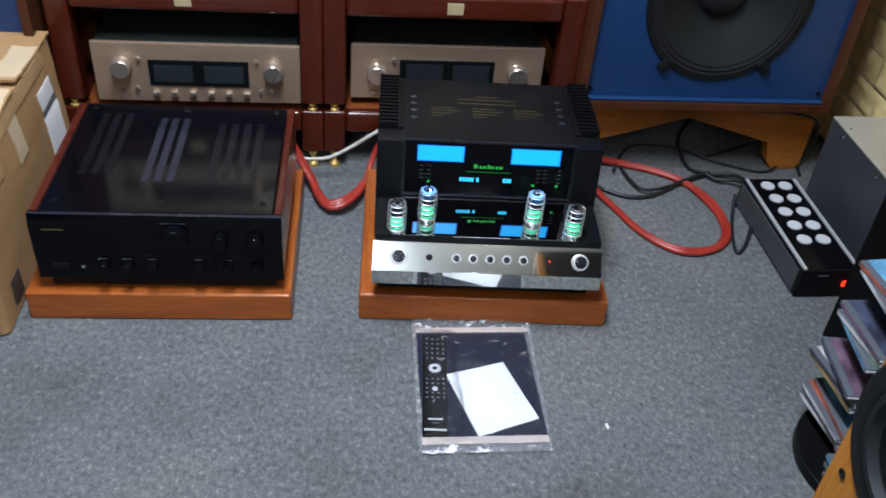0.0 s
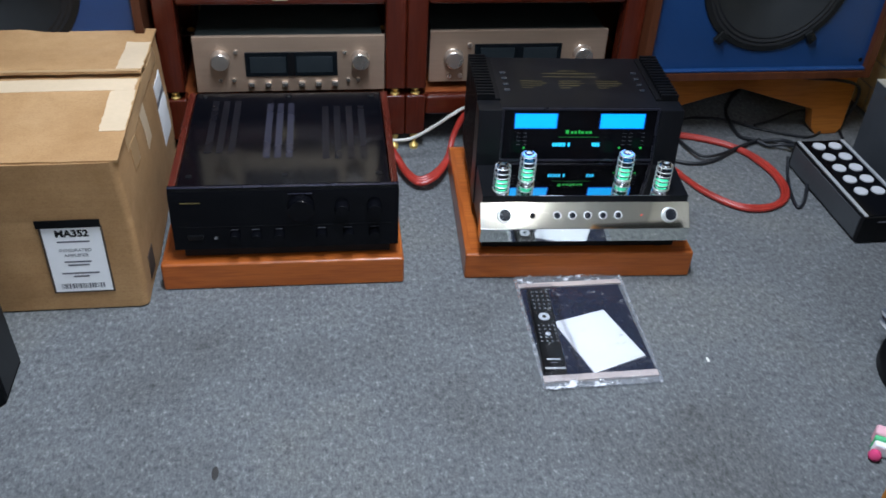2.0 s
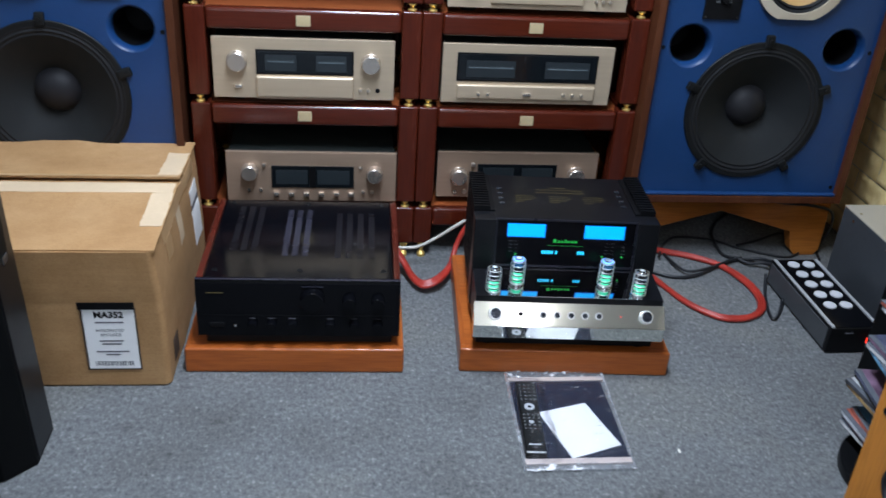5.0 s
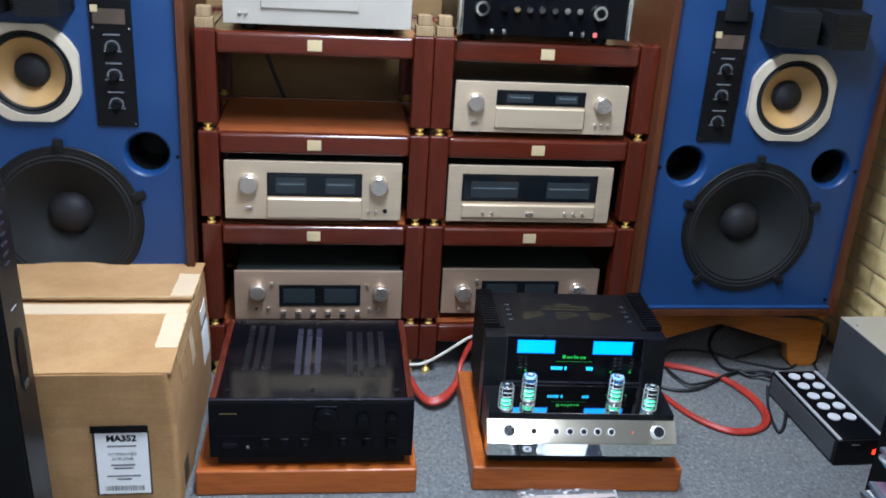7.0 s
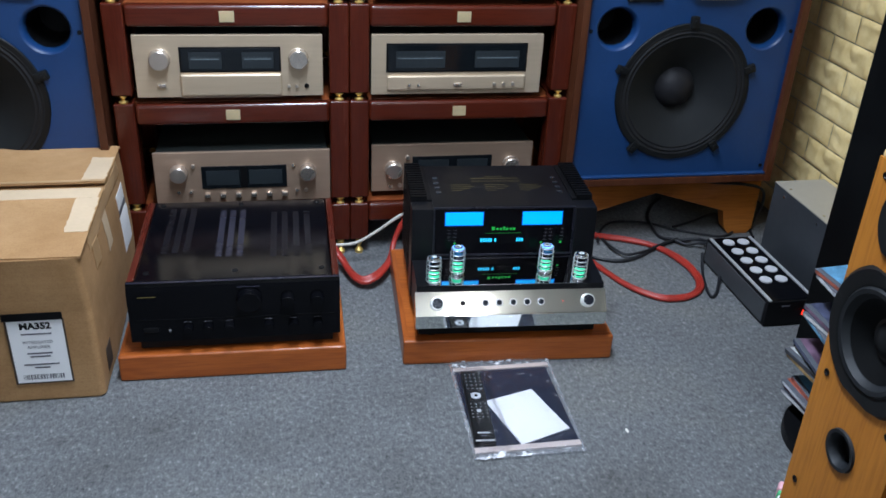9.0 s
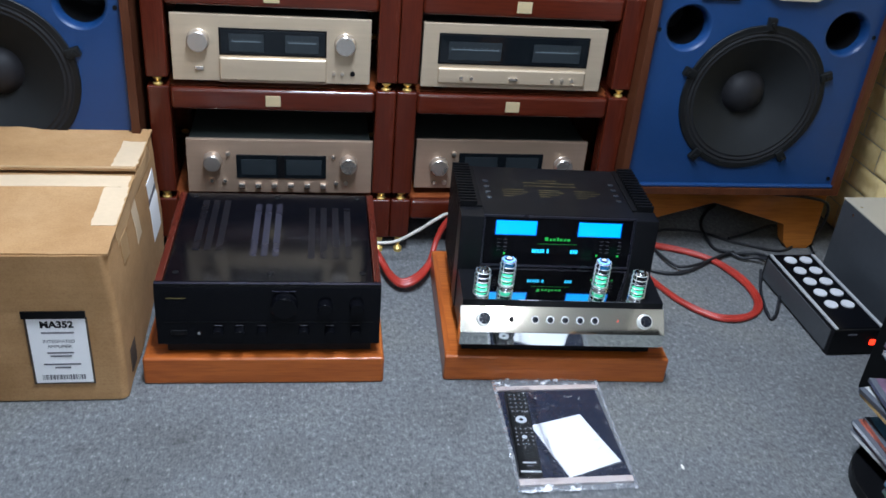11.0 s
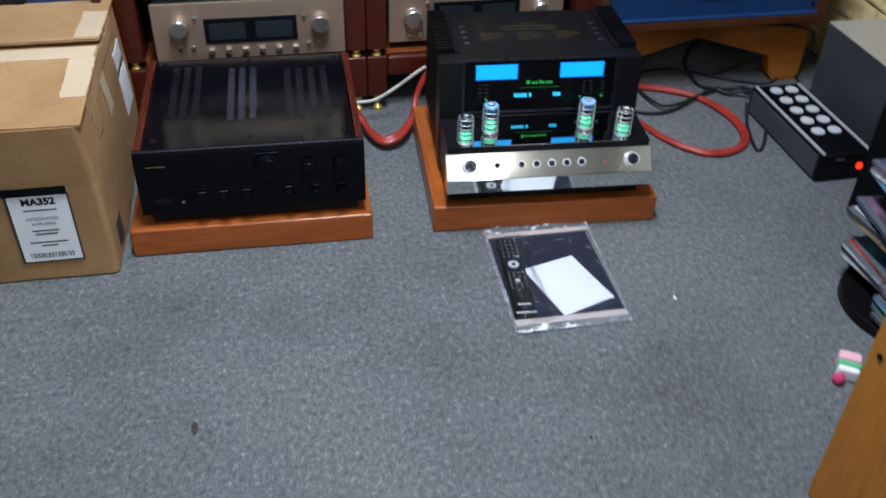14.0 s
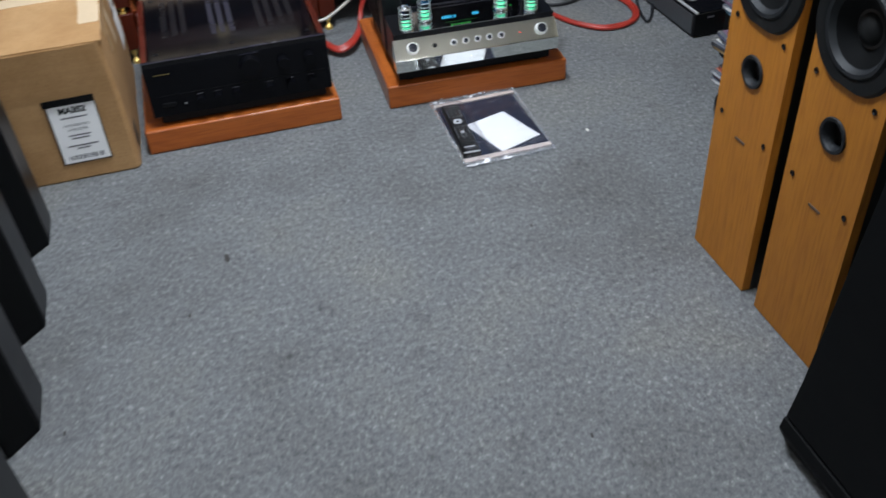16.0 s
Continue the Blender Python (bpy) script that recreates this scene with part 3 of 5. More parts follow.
for k in range(6):
    button(u, -0.098 + k * 0.041, 0.040, 0.015, 0.012, d=0.010)
for kx, kz in ((-0.172, 0.052), (-0.140, 0.052), (0.140, 0.048), (0.165, 0.048), (-0.130, 0.126), (0.132, 0.122)):
    knob(u, kx, kz, 0.005, 0.006)

# lower tier, right column
u, f = hifi_unit("integrated_amplifier", "bronze-gold amplifier with dark window, half hidden behind another amplifier", "amplifier", 0.519, 2.098, 0.154, 0.462, 0.140, depth=0.34, face=M_GOLD_DARK)
window(u, -0.116, 0.112, 0.060, 0.122, [(-0.100, -0.012, 0.068, 0.112), (0.012, 0.100, 0.068, 0.112)], 0.003, False)
knob(u, -0.169, 0.086, 0.024, 0.024)
knob(u, 0.168, 0.092, 0.024, 0.024)
for kx, kz in ((-0.178, 0.036), (-0.150, 0.036), (-0.130, 0.120), (0.15, 0.036)):
    knob(u, kx, kz, 0.006, 0.007)

# on top of the left column
u, f = hifi_unit("disc_player", "pale silver disc player on top of the rack", "disc player", -0.068, 2.058, 0.962, 0.462, 0.150, face=M_SILVER, case=M_SILVER)
part("tray_panel", one_box(-0.140, 0.100, -0.006, 0.002, 0.058, 0.110, 0.003), M_SILVER, u)
part("display_window", one_box(-0.110, 0.070, -0.002, 0.003, 0.120, 0.150), M_DARKGLASS, u)
for kx in (-0.19, -0.175):
    button(u, kx, 0.044, 0.009, 0.006)

# on top of the right column
u, f = hifi_unit("tube_preamplifier", "black glass preamplifier with chrome ends and silver knobs", "amplifier", 0.500, 2.040, 0.962, 0.445, 0.150, face=M_BLACK_G, case=M_BLACK)
for ex in (-0.2235, 0.2105):
    part("end_cap", one_box(ex, ex + 0.013, -0.010, 0.012, 0.016, 0.169, 0.003), M_CHROME, u, "polished metal end cap")
for kx in (-0.165, 0.138):
    knob(u, kx, 0.084, 0.019, 0.02, M_CHROME)
    knob(u, kx, 0.084, 0.012, 0.024, M_BLACK_G, name="knob_cap")
for k in range(7):
    knob(u, -0.108 + k * 0.0322, 0.085, 0.0085, 0.012, M_CHROME)
for kx in (-0.135, -0.104, 0.070, 0.100):
    button(u, kx, 0.028, 0.009, 0.012, M_STEEL)
button(u, 0.133, 0.028, 0.010, 0.012, M_LED_DIM)
for bx, by in ((-0.345, 2.075), (0.198, 2.08), (0.250, 2.08)):
    b = thing("wooden_spacer", "small pale wooden spacer block on the rack post", "block", pose(bx, by, 0.966), "spacer blocks")
    bm = bm_new()
    box(bm, -0.022, 0.022, -0.022, 0.022, 0, 0.026, 0.003)
    part("lower_block", bm, M_BLOCK, b)
    part("upper_block", one_box(-0.018, 0.018, -0.018, 0.018, 0.026, 0.052, 0.003), M_BLOCK, b)


# ---- large studio loudspeakers ----
def ring_disc(bm, r_out, r_in, at, thick, seg=48, axis="-y"):
    return lathe(bm, [(r_in, 0), (r_out, 0), (r_out, thick * 0.7), (r_out - thick * 0.3, thick), (r_in, thick), (r_in, 0)], at, axis, seg)


def baffle_with_holes(w0, w1, h0, h1, holes, y0, y1):
    """A board in the x-z plane with round holes bored through it."""
    bm = bm_new()
    seg = 32
    outer = [bm.verts.new((x, y0, z)) for x, z in ((w0, h0), (w1, h0), (w1, h1), (w0, h1))]
    edges = [bm.edges.new((outer[i], outer[(i + 1) % 4])) for i in range(4)]
    for cx, cz, r in holes:
        vs = [bm.verts.new((cx + r * math.cos(2 * math.pi * i / seg), y0, cz + r * math.sin(2 * math.pi * i / seg))) for i in range(seg)]
        edges += [bm.edges.new((vs[i], vs[(i + 1) % seg])) for i in range(seg)]
    fill = bmesh.ops.triangle_fill(bm, use_beauty=True, use_dissolve=False, edges=edges)
    faces = [g for g in fill["geom"] if isinstance(g, bmesh.types.BMFace)]
    ext = bmesh.ops.extrude_face_region(bm, geom=faces)
    for v in ext["geom"]:
        if isinstance(v, bmesh.types.BMVert):
            v.co.y = y1
    return bm


def studio_speaker(x, y, z, side):
    """Cabinet of walnut veneer with a recessed blue baffle. side: +1 if the midrange driver sits to the right."""
    t = thing("studio_loudspeaker", "large walnut loudspeaker with blue baffle and black fifteen-inch woofer", "loudspeaker", pose(x, y, z), "studio loudspeakers")
    W, H, D, th = 0.635, 1.05, 0.44, 0.020
    part("side_panel", one_box(-W / 2, -W / 2 + th, -0.012, D, 0, H, 0.0015), M_WALNUT, t)
    part("side_panel", one_box(W / 2 - th, W / 2, -0.012, D, 0, H, 0.0015), M_WALNUT, t)
    part("bottom_panel", one_box(-W / 2 + th, W / 2 - th, -0.012, D, 0, th, 0.0015), M_WALNUT, t)
    part("top_panel", one_box(-W / 2 + th, W / 2 - th, -0.012, D, H - th, H, 0.0015), M_WALNUT, t)
    part("back_panel", one_box(-W / 2 + th, W / 2 - th, D - 0.02, D, th, H - th), M_BLACK_V, t)
    wz, mz, pz = 0.268, 0.643, 0.446
    mx = 0.048 * side
    holes = [(0, wz, 0.178), (mx, mz, 0.098), (-0.211, pz, 0.0595), (0.211, pz, 0.0595)]
    part("baffle", baffle_with_holes(-W / 2 + th, W / 2 - th, th, H - th, holes, 0.006, 0.028), M_BLUE, t, "blue painted baffle")
    for px in (-0.211, 0.211):
        bm = bm_new()
        lathe(bm, [(0.0492, -0.034), (0.047, -0.05), (0.046, -0.16), (0, -0.16)], (px, 0, pz), "-y", 32)
        port = part("port", bm, M_BLACK, t, "round bass port")
        bm = bm_new()
        lathe(bm, [(0.0600, -0.0056), (0.0570, -0.0070), (0.0530, -0.0120), (0.0508, -0.022), (0.0498, -0.040)], (px, 0, pz), "-y", 40)
        part("port_flare", bm, M_BLUE, port)
    part("baffle_lip", one_box(-W / 2 + th, W / 2 - th, -0.009, 0.0055, th + 0.0005, th + 0.009, 0.003, 3), M_BLUE, t, "blue lower edge of the baffle")
    # woofer
    wf = part("woofer_frame", ring_disc(bm_new(), 0.194, 0.181, (0, 0.006, wz), 0.006), M_CAST, t, "black cast woofer frame")
    part("surround", lathe(bm_new(), [(0.183, 0.004), (0.179, 0.006), (0.173, 0.004), (0.168, 0.006), (0.162, 0.003), (0.157, 0.004), (0.153, 0.001)], (0, 0.006, wz), "-y", 48), M_RUBBER, wf)
    part("cone", lathe(bm_new(), [(0.155, 0.003), (0.130, -0.011), (0.105, -0.026), (0.080, -0.041), (0.054, -0.056)], (0, 0.006, wz), "-y", 48), M_CONE, wf)
    part("dust_cap", lathe(bm_new(), [(0.058, -0.054), (0.050, -0.038), (0.036, -0.027), (0.018, -0.021), (0, -0.019)], (0, 0.006, wz), "-y", 32), M_DUST, wf)
    for k, a in enumerate((90, 20, 160, 308, 232)):
        ca, sa = math.cos(radians(a)), math.sin(radians(a))
        bm = one_box(-0.0115, 0.0115, -0.010, 0.006, 0.180, 0.213, 0.004)
        bmesh.ops.rotate(bm, verts=bm.verts, cent=(0, 0, 0), matrix=Matrix.Rotation(radians(90 - a), 3, "Y"))
        bmesh.ops.translate(bm, verts=bm.verts, vec=(0, 0.004, wz))
        clampm = part("mounting_clamp", bm, M_CAST, wf)
        part("bolt", cyl(bm_new(), (0.200 * ca, -0.006, wz + 0.198 * sa), 0.005, 0.005, "-y", 10), M_CAST, clampm)
    # midrange
    oct_r = 0.126
    bm = bm_new()
    seg = 64
    rings = []
    for (rr, yy, square) in ((0.098, -0.004, 0), (0.102, -0.012, 0), (oct_r, -0.010, 1), (oct_r, 0.006, 1)):
        ring = []
        for i in range(seg):
            a = 2 * math.pi * i / seg
            r = rr
            if square:
                c = max(abs(math.cos(a)), abs(math.sin(a)))
                r = min(rr, 0.1165 / c)
            ring.append(bm.verts.new((mx + r * math.cos(a), yy, mz + r * math.sin(a))))
        rings.append(ring)
    for a, b in zip(rings, rings[1:]):
        for i in range(seg):
            bm.faces.new((a[i], a[(i + 1) % seg], b[(i + 1) % seg], b[i]))
    mf = part("midrange_frame", bm, M_IVORY, t, "ivory octagonal driver frame")
    part("surround", lathe(bm_new(), [(0.103, 0.008), (0.098, 0.013), (0.092, 0.007), (0.088, 0.011), (0.083, 0.004)], (mx, 0.002, mz), "-y", 48), M_RUBBER, mf)
    part("cone", lathe(bm_new(), [(0.085, 0.005), (0.062, -0.012), (0.040, -0.028)], (mx, 0.002, mz), "-y", 40), M_CREAM, mf, "cream paper cone")
    part("dust_cap", lathe(bm_new(), [(0.042, -0.028), (0.036, -0.010), (0.022, -0.001), (0, 0.003)], (mx, 0.002, mz), "-y", 32), M_DUST, mf)
    # control plate with level dials
    px0 = -0.148 * side
    pl = part("control_plate", one_box(px0 - 0.048, px0 + 0.048, -0.001, 0.006, 0.518, 0.86, 0.0008), M_BLACK, t, "black control plate with level dials")
    for dz in (0.580, 0.650, 0.718):
        kn = part("level_dial", lathe(bm_new(), [(0.013, 0), (0.013, 0.004), (0.010, 0.012), (0, 0.012)], (px0, -0.001, dz - 0.008), "-y", 24), M_BLACK, pl)
        mk = bm_new()
        box(mk, px0 - 0.019, px0 + 0.019, -0.0018, -0.0008, dz + 0.020, dz + 0.0236)
        for a in range(-120, 121, 20):
            ca, sa = math.sin(radians(a)), math.cos(radians(a))
            box(mk, px0 + 0.0155 * ca - 0.0026, px0 + 0.0155 * ca + 0.0026, -0.0018, -0.0008, dz - 0.008 + 0.0155 * sa - 0.0016, dz - 0.008 + 0.0155 * sa + 0.0016)
        for sx in (-0.016, 0.016):
            box(mk, px0 + sx - 0.005, px0 + sx + 0.005, -0.0018, -0.0008, dz - 0.0190, dz - 0.0158)
        part("dial_mark", mk, M_DIAL_INK, kn)
    part("maker_plate", one_box(px0 - 0.040, px0 + 0.034, -0.003, 0, 0.765, 0.800), M_MARK, pl)
    part("maker_mark", one_box(px0 - 0.044, px0 - 0.028, -0.004, 0, 0.792, 0.808), M_BADGE, pl)
    for sx in (-0.042, 0.042):
        for sz in (0.524, 0.755):
            part("screw", cyl(bm_new(), (px0 + sx, 0, sz), 0.0035, 0.002, "-y", 10), M_STEEL, pl)
    # horn: slanted lens plates over a dark throat
    hx = mx + 0.012 * side
    part("horn_throat", one_box(hx - 0.13, hx + 0.13, -0.006, 0.006, 0.795, 0.905, 0.003), M_BLACK, t)
    for k in range(13):
        bm = bm_new()
        zz = 0.792 + k * 0.0068
        prism(bm, [(hx - 0.125, 0.0), (hx - 0.115, -0.085), (hx - 0.022, -0.090), (hx - 0.006, -0.030), (hx + 0.006, -0.030), (hx + 0.022, -0.090), (hx + 0.115, -0.085), (hx + 0.125, 0.0)], zz, zz + 0.0062, "z")
        for v in bm.verts:
            v.co.z += v.co.y * 0.06
        part("lens_plate", bm, M_CAST, t)
    part("slot_tweeter", one_box(px0 - 0.030, px0 + 0.030, -0.012, 0.002, 0.835, 0.895, 0.004), M_CAST, t)
    for sx in (-0.285, 0.285):
        for sz in (0.045, 0.44):
            part("grille_socket", cyl(bm_new(), (sx, 0.0065, sz), 0.0055, 0.002, "-y", 12), M_BLACK, t)
    return t


SPZ = 0.208
studio_speaker(1.1375, 2.015, SPZ, 1)
studio_speaker(-0.702, 2.015, SPZ, -1)


def speaker_stand(x):
    t = thing("speaker_stand", "orange-brown wooden loudspeaker stand with a shallow arched front", "stand", pose(x, 2.042, 0), "speaker stands")
    for y0, nm in ((0.03, "front_board"), (0.33, "back_board")):
        bm = bm_new()
        for sgn in (-1, 1):
            prism(bm, [(0, 0.206), (0, 0.148), (sgn * 0.228, 0.080), (sgn * 0.244, 0.02), (sgn * 0.260, 0.0), (sgn * 0.322, 0.0), (sgn * 0.336, 0.018), (sgn * 0.336, 0.206)], y0, y0 + 0.04, "y")
        bmesh.ops.remove_doubles(bm, verts=bm.verts, dist=1e-5)
        part(nm, bevel_all(bm, 0.002), M_STAND, t)
    for sx in (-0.30, 0.262):
        part("side_board", one_box(sx, sx + 0.038, 0.072, 0.328, 0.10, 0.204, 0.002), M_STAND, t)
    return t


speaker_stand(1.1375)
speaker_stand(-0.702)


# ---- wooden plinths and the two amplifiers on the floor ----
def plinth(m, w, d, h):
    t = thing("wooden_plinth", "solid reddish-brown wooden amplifier plinth with rounded edges", "plinth", m, "amplifier plinths")
    b = 0.022
    part("front_board", one_box(0, w, 0, b, 0, h, 0.0055, 3), M_PLINTH, t)
    part("back_board", one_box(0, w, d - b, d, 0, h, 0.006, 2), M_PLINTH, t)
    for x in (0, w - b):
        part("side_board", one_box(x, x + b, b - 0.012, d - b + 0.008, 0.0005, h - 0.0008, 0.006, 2), M_PLINTH_Y, t)
    part("top_panel", one_box(b - 0.010, w - b + 0.010, b - 0.010, d - b + 0.008, h - 0.02, h - 0.0004, 0.002), M_PLINTH, t)
    return t


PLH = 0.0660        # height of the plinths
PLR = pose(0.300, 1.497, 0, 0, 0, -3.2)
PLL = pose(-0.334, 1.505, 0, 0, 0, -1.3)
plinth(PLR, 0.503, 0.455, PLH)
plinth(PLL, 0.502, 0.455, PLH)

# black amplifier with rosewood cheeks
t = thing("stereo_amplifier", "glossy black amplifier with rosewood side cheeks on a wooden plinth", "amplifier", pose(-0.0725, 1.516, 0.092, 0, 0, -1.2))
part("body", one_box(-0.212, 0.212, 0.006, 0.405, PLH - 0.087, 0.140, 0.003), M_BLACK, t)
for sx in (-0.228, 0.2125):
    part("side_cheek", one_box(sx, sx + 0.0155, 0.012, 0.410, 0.012, 0.1475, 0.003), M_ROSE, t, "polished rosewood side cheek")
lid = part("top_lid", one_box(-0.211, 0.211, 0.010, 0.405, 0.1405, 0.1485, 0.003), M_LID, t, "glossy black top lid with vent slots")
# middle slots paler than the outer ones: a reflection painted into the colour
for slots, y0, y1, mat_ in (((-0.162, -0.138, -0.113), 0.135, 0.365, M_SLOT_DIM), ((-0.040, -0.017, 0.007), 0.112, 0.350, M_SLOT_SHINE), ((0.083, 0.109, 0.136, 0.163), 0.105, 0.335, M_SLOT_DIM)):
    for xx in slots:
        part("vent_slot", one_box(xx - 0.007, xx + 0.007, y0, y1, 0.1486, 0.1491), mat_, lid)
for sx, sy in ((-0.19, 0.045), (0, 0.045), (0.19, 0.045), (-0.19, 0.385), (0, 0.385), (0.19, 0.385)):
    part("lid_screw", cyl(bm_new(), (sx, sy, 0.148), 0.0065, 0.0022, "z", 16, 0.0006), M_SATIN, lid)
bm = bm_new()
prism(bm, [(0.006, 0.002), (-0.004, 0.004), (-0.004, 0.128), (0.004, 0.148), (0.012, 0.149), (0.012, 0.002)], -0.228, 0.228, "x")
fp = part("front_panel", bm, M_BLACK_G, t, "glossy black front panel")
# thin pale strip painted as the highlight along the top front edge
part("top_edge_highlight", one_box(-0.2275, 0.2275, 0.0005, 0.0075, 0.1485, 0.1500, 0.0006), M_SLOT_SHINE, fp)
part("panel_groove", one_box(-0.214, 0.214, -0.0048, -0.003, 0.0585, 0.0600), M_BLACK, fp)
knob(t, 0.030, 0.104, 0.027, 0.020, M_BLACK_G, -0.004, "volume_knob")
# pale bar stands in for a glint over the volume knob
part("knob_glint", one_box(0.006, 0.054, -0.0055, -0.0035, 0.1345, 0.1360), M_SLOT_SHINE, fp)
for kx in (0.113, 0.178):
    knob(t, kx, 0.100, 0.015, 0.018, M_BLACK_G, -0.004)
for kx in (-0.105, -0.062, -0.016, 0.070, 0.124, 0.178):
    knob(t, kx, 0.036, 0.011, 0.016, M_BLACK_G, -0.004)
    part("index_line", one_box(kx - 0.008, kx + 0.008, -0.0048, -0.0035, 0.0505, 0.0512), M_INK, fp)
knob(t, -0.144, 0.032, 0.0035, 0.003, M_STEEL, -0.004, "headphone_jack", "small steel headphone jack")
part("maker_bar", one_box(-0.205, -0.167, -0.0048, -0.0035, 0.1165, 0.1185), M_INK_GOLD, fp, "thin gold lettering bar")
part("power_key", one_box(-0.200, -0.168, -0.007, -0.002, 0.028, 0.040, 0.002), M_BLACK, fp)
for fx in (-0.17, 0.17):
    for fy in (0.05, 0.36):
        part("foot", cyl(bm_new(), (fx, fy, PLH - 0.092), 0.025, 0.1045 - PLH, "z", 20, 0.002), M_BLACK, t)

# tube amplifier
AMP = PLR @ pose(0.247, -0.004, 0.092)
t = thing("tube_amplifier", "black and chrome tube amplifier with glowing blue meters on a plinth", "amplifier", AMP)
HW = 0.2225
bm = bm_new()
prism(bm, [(0.0225, 0.019), (0.0225, 0.1108), (0.136, 0.1165), (0.136, 0.019)], -HW + 0.004, HW - 0.004, "x")
part("chassis", bm, M_SATIN, t)
bm = bm_new()
prism(bm, [(0.0230, 0.1000), (0.0230, 0.1125), (0.150, 0.1188), (0.150, 0.1040)], -0.168, 0.168, "x")
part("glass_deck", bm, M_MIRROR, t, "black mirror glass deck")
bm = bm_new()
prism(bm, [(0.1505, 0.016), (0.1505, 0.119), (0.1635, 0.243), (0.405, 0.243), (0.405, 0.016)], -HW + 0.052, HW - 0.052, "x")
part("tower_body", bevel_all(bm, 0.002), M_SATIN, t, "satin black upper housing")
for sgn in (-1, 1):
    bm = bm_new()
    prism(bm, [(0.137, 0.016), (0.137, 0.117), (0.150, 0.2425), (0.195, 0.2425), (0.195, 0.016)], *sorted((sgn * (HW - 0.0525), sgn * (HW - 0.001))), "x")
    part("side_shoulder", bevel_all(bm, 0.002), M_SATIN, t)
    sink = part("heat_sink", one_box(*sorted((sgn * (HW - 0.0525), sgn * (HW - 0.040))), 0.196, 0.400, 0.03, 0.246, 0.001), M_BLACK, t, "black finned heat sink")
    for k in range(15):
        yy = 0.199 + k * 0.0138
        part("fin", one_box(*sorted((sgn * (HW - 0.0405), sgn * (HW - 0.002))), yy, yy + 0.0055, 0.03, 0.254), M_BLACK, sink)
# slanted display: a local frame along the slope
SL = math.degrees(math.atan2(0.124, 0.013))
disp = part("display_glass", one_box(-0.166, 0.166, 0.006, 0.1195, 0.0, 0.0035, 0.001), M_DISPLAY, t, "slanted black glass display")
disp.matrix_local = pose(0, 0.1495, 0.119, SL)
bez = bm_new()
for a in ((-0.172, 0.172, 0.001, 0.006), (-0.172, 0.172, 0.1195, 0.1245), (-0.172, -0.166, 0.006, 0.1195), (0.166, 0.172, 0.006, 0.1195)):
    box(bez, *a, 0.0, 0.0055, 0.001)
part("display_bezel", bez, M_SLOT, disp)
for mx0, mx1 in ((-0.141, -0.052), (0.044, 0.139)):
    ml = part("meter_light", one_box(mx0, mx1, 0.0795, 0.1115, 0.003, 0.0043), M_BLUE_GLOW, disp, "bright blue meter")
    edge = bm_new()
    for a in ((mx0 - 0.002, mx1 + 0.002, 0.0775, 0.0795), (mx0 - 0.002, mx1 + 0.002, 0.1115, 0.1125), (mx0 - 0.002, mx0, 0.0795, 0.1115), (mx1, mx1 + 0.002, 0.0795, 0.1115)):
        box(edge, *a, 0.003, 0.0042)
    part("meter_edge", edge, M_DEEP_GLOW, ml, "deep blue edge of the meter")
bars = bm_new()
for k, (bx, bw) in enumerate(((-0.026, 0.007), (-0.016, 0.005), (-0.008, 0.005), (0.0, 0.004), (0.007, 0.006), (0.016, 0.005), (0.024, 0.006))):
    box(bars, bx - bw / 2, bx + bw / 2, 0.0660, 0.0742 if k in (0, 3) else 0.0712, 0.003, 0.0042)
part("maker_mark", bars, M_GREEN_GLOW, disp, "green glowing mark")
part("caption_bar", one_box(-0.044, 0.044, 0.0575, 0.0583, 0.003, 0.0041), M_GREEN_DIM, disp)
for x0, count in ((-0.056, 5), (-0.0225, 1), (0.031, 3)):
    for k in range(count):
        part("readout_bar", one_box(x0 + k * 0.0058, x0 + k * 0.0058 + 0.0046, 0.0362, 0.0448, 0.003, 0.0042), M_CYAN_GLOW, disp, "cyan display character")
for gx in (-0.118, 0.092, 0.140):
    part("pilot_light", one_box(gx - 0.0022, gx + 0.0022, 0.0307, 0.0351, 0.003, 0.0042), M_GREEN_GLOW, disp)
for cx in (-0.132, -0.118, 0.100, 0.114, 0.142):
    for k in range(4):
        part("printed_line", one_box(cx - 0.004, cx + 0.004, 0.040 + k * 0.009, 0.0405 + k * 0.009, 0.003, 0.0038), M_INK, disp)
# chrome front in two facets
bm = bm_new()
prism(bm, [(0.0222, 0.019), (-0.013, 0.020), (-0.0145, 0.053), (0.0214, 0.0966), (0.0222, 0.0966)], -HW, HW, "x")
chrome = part("chrome_front", bevel_all(bm, 0.0012), M_CHROME, t, "polished chrome front panel")
FT = math.degrees(math.atan2(0.0436, 0.0359))


def on_front(x, v):
    """A pose on the upper chrome facet: local z out of it, local y up it; v from 0 (crease) to 1 (top)."""
    return pose(x, -0.0149 + 0.0359 * v, 0.0534 + 0.0436 * v, FT)


panel = part("control_panel", one_box(-HW + 0.0015, HW - 0.0015, 0.002, 0.0552, -0.0006, 0.0014, 0.0004), M_CHROME, t, "polished steel control panel")
panel.matrix_local = on_front(0, 0)
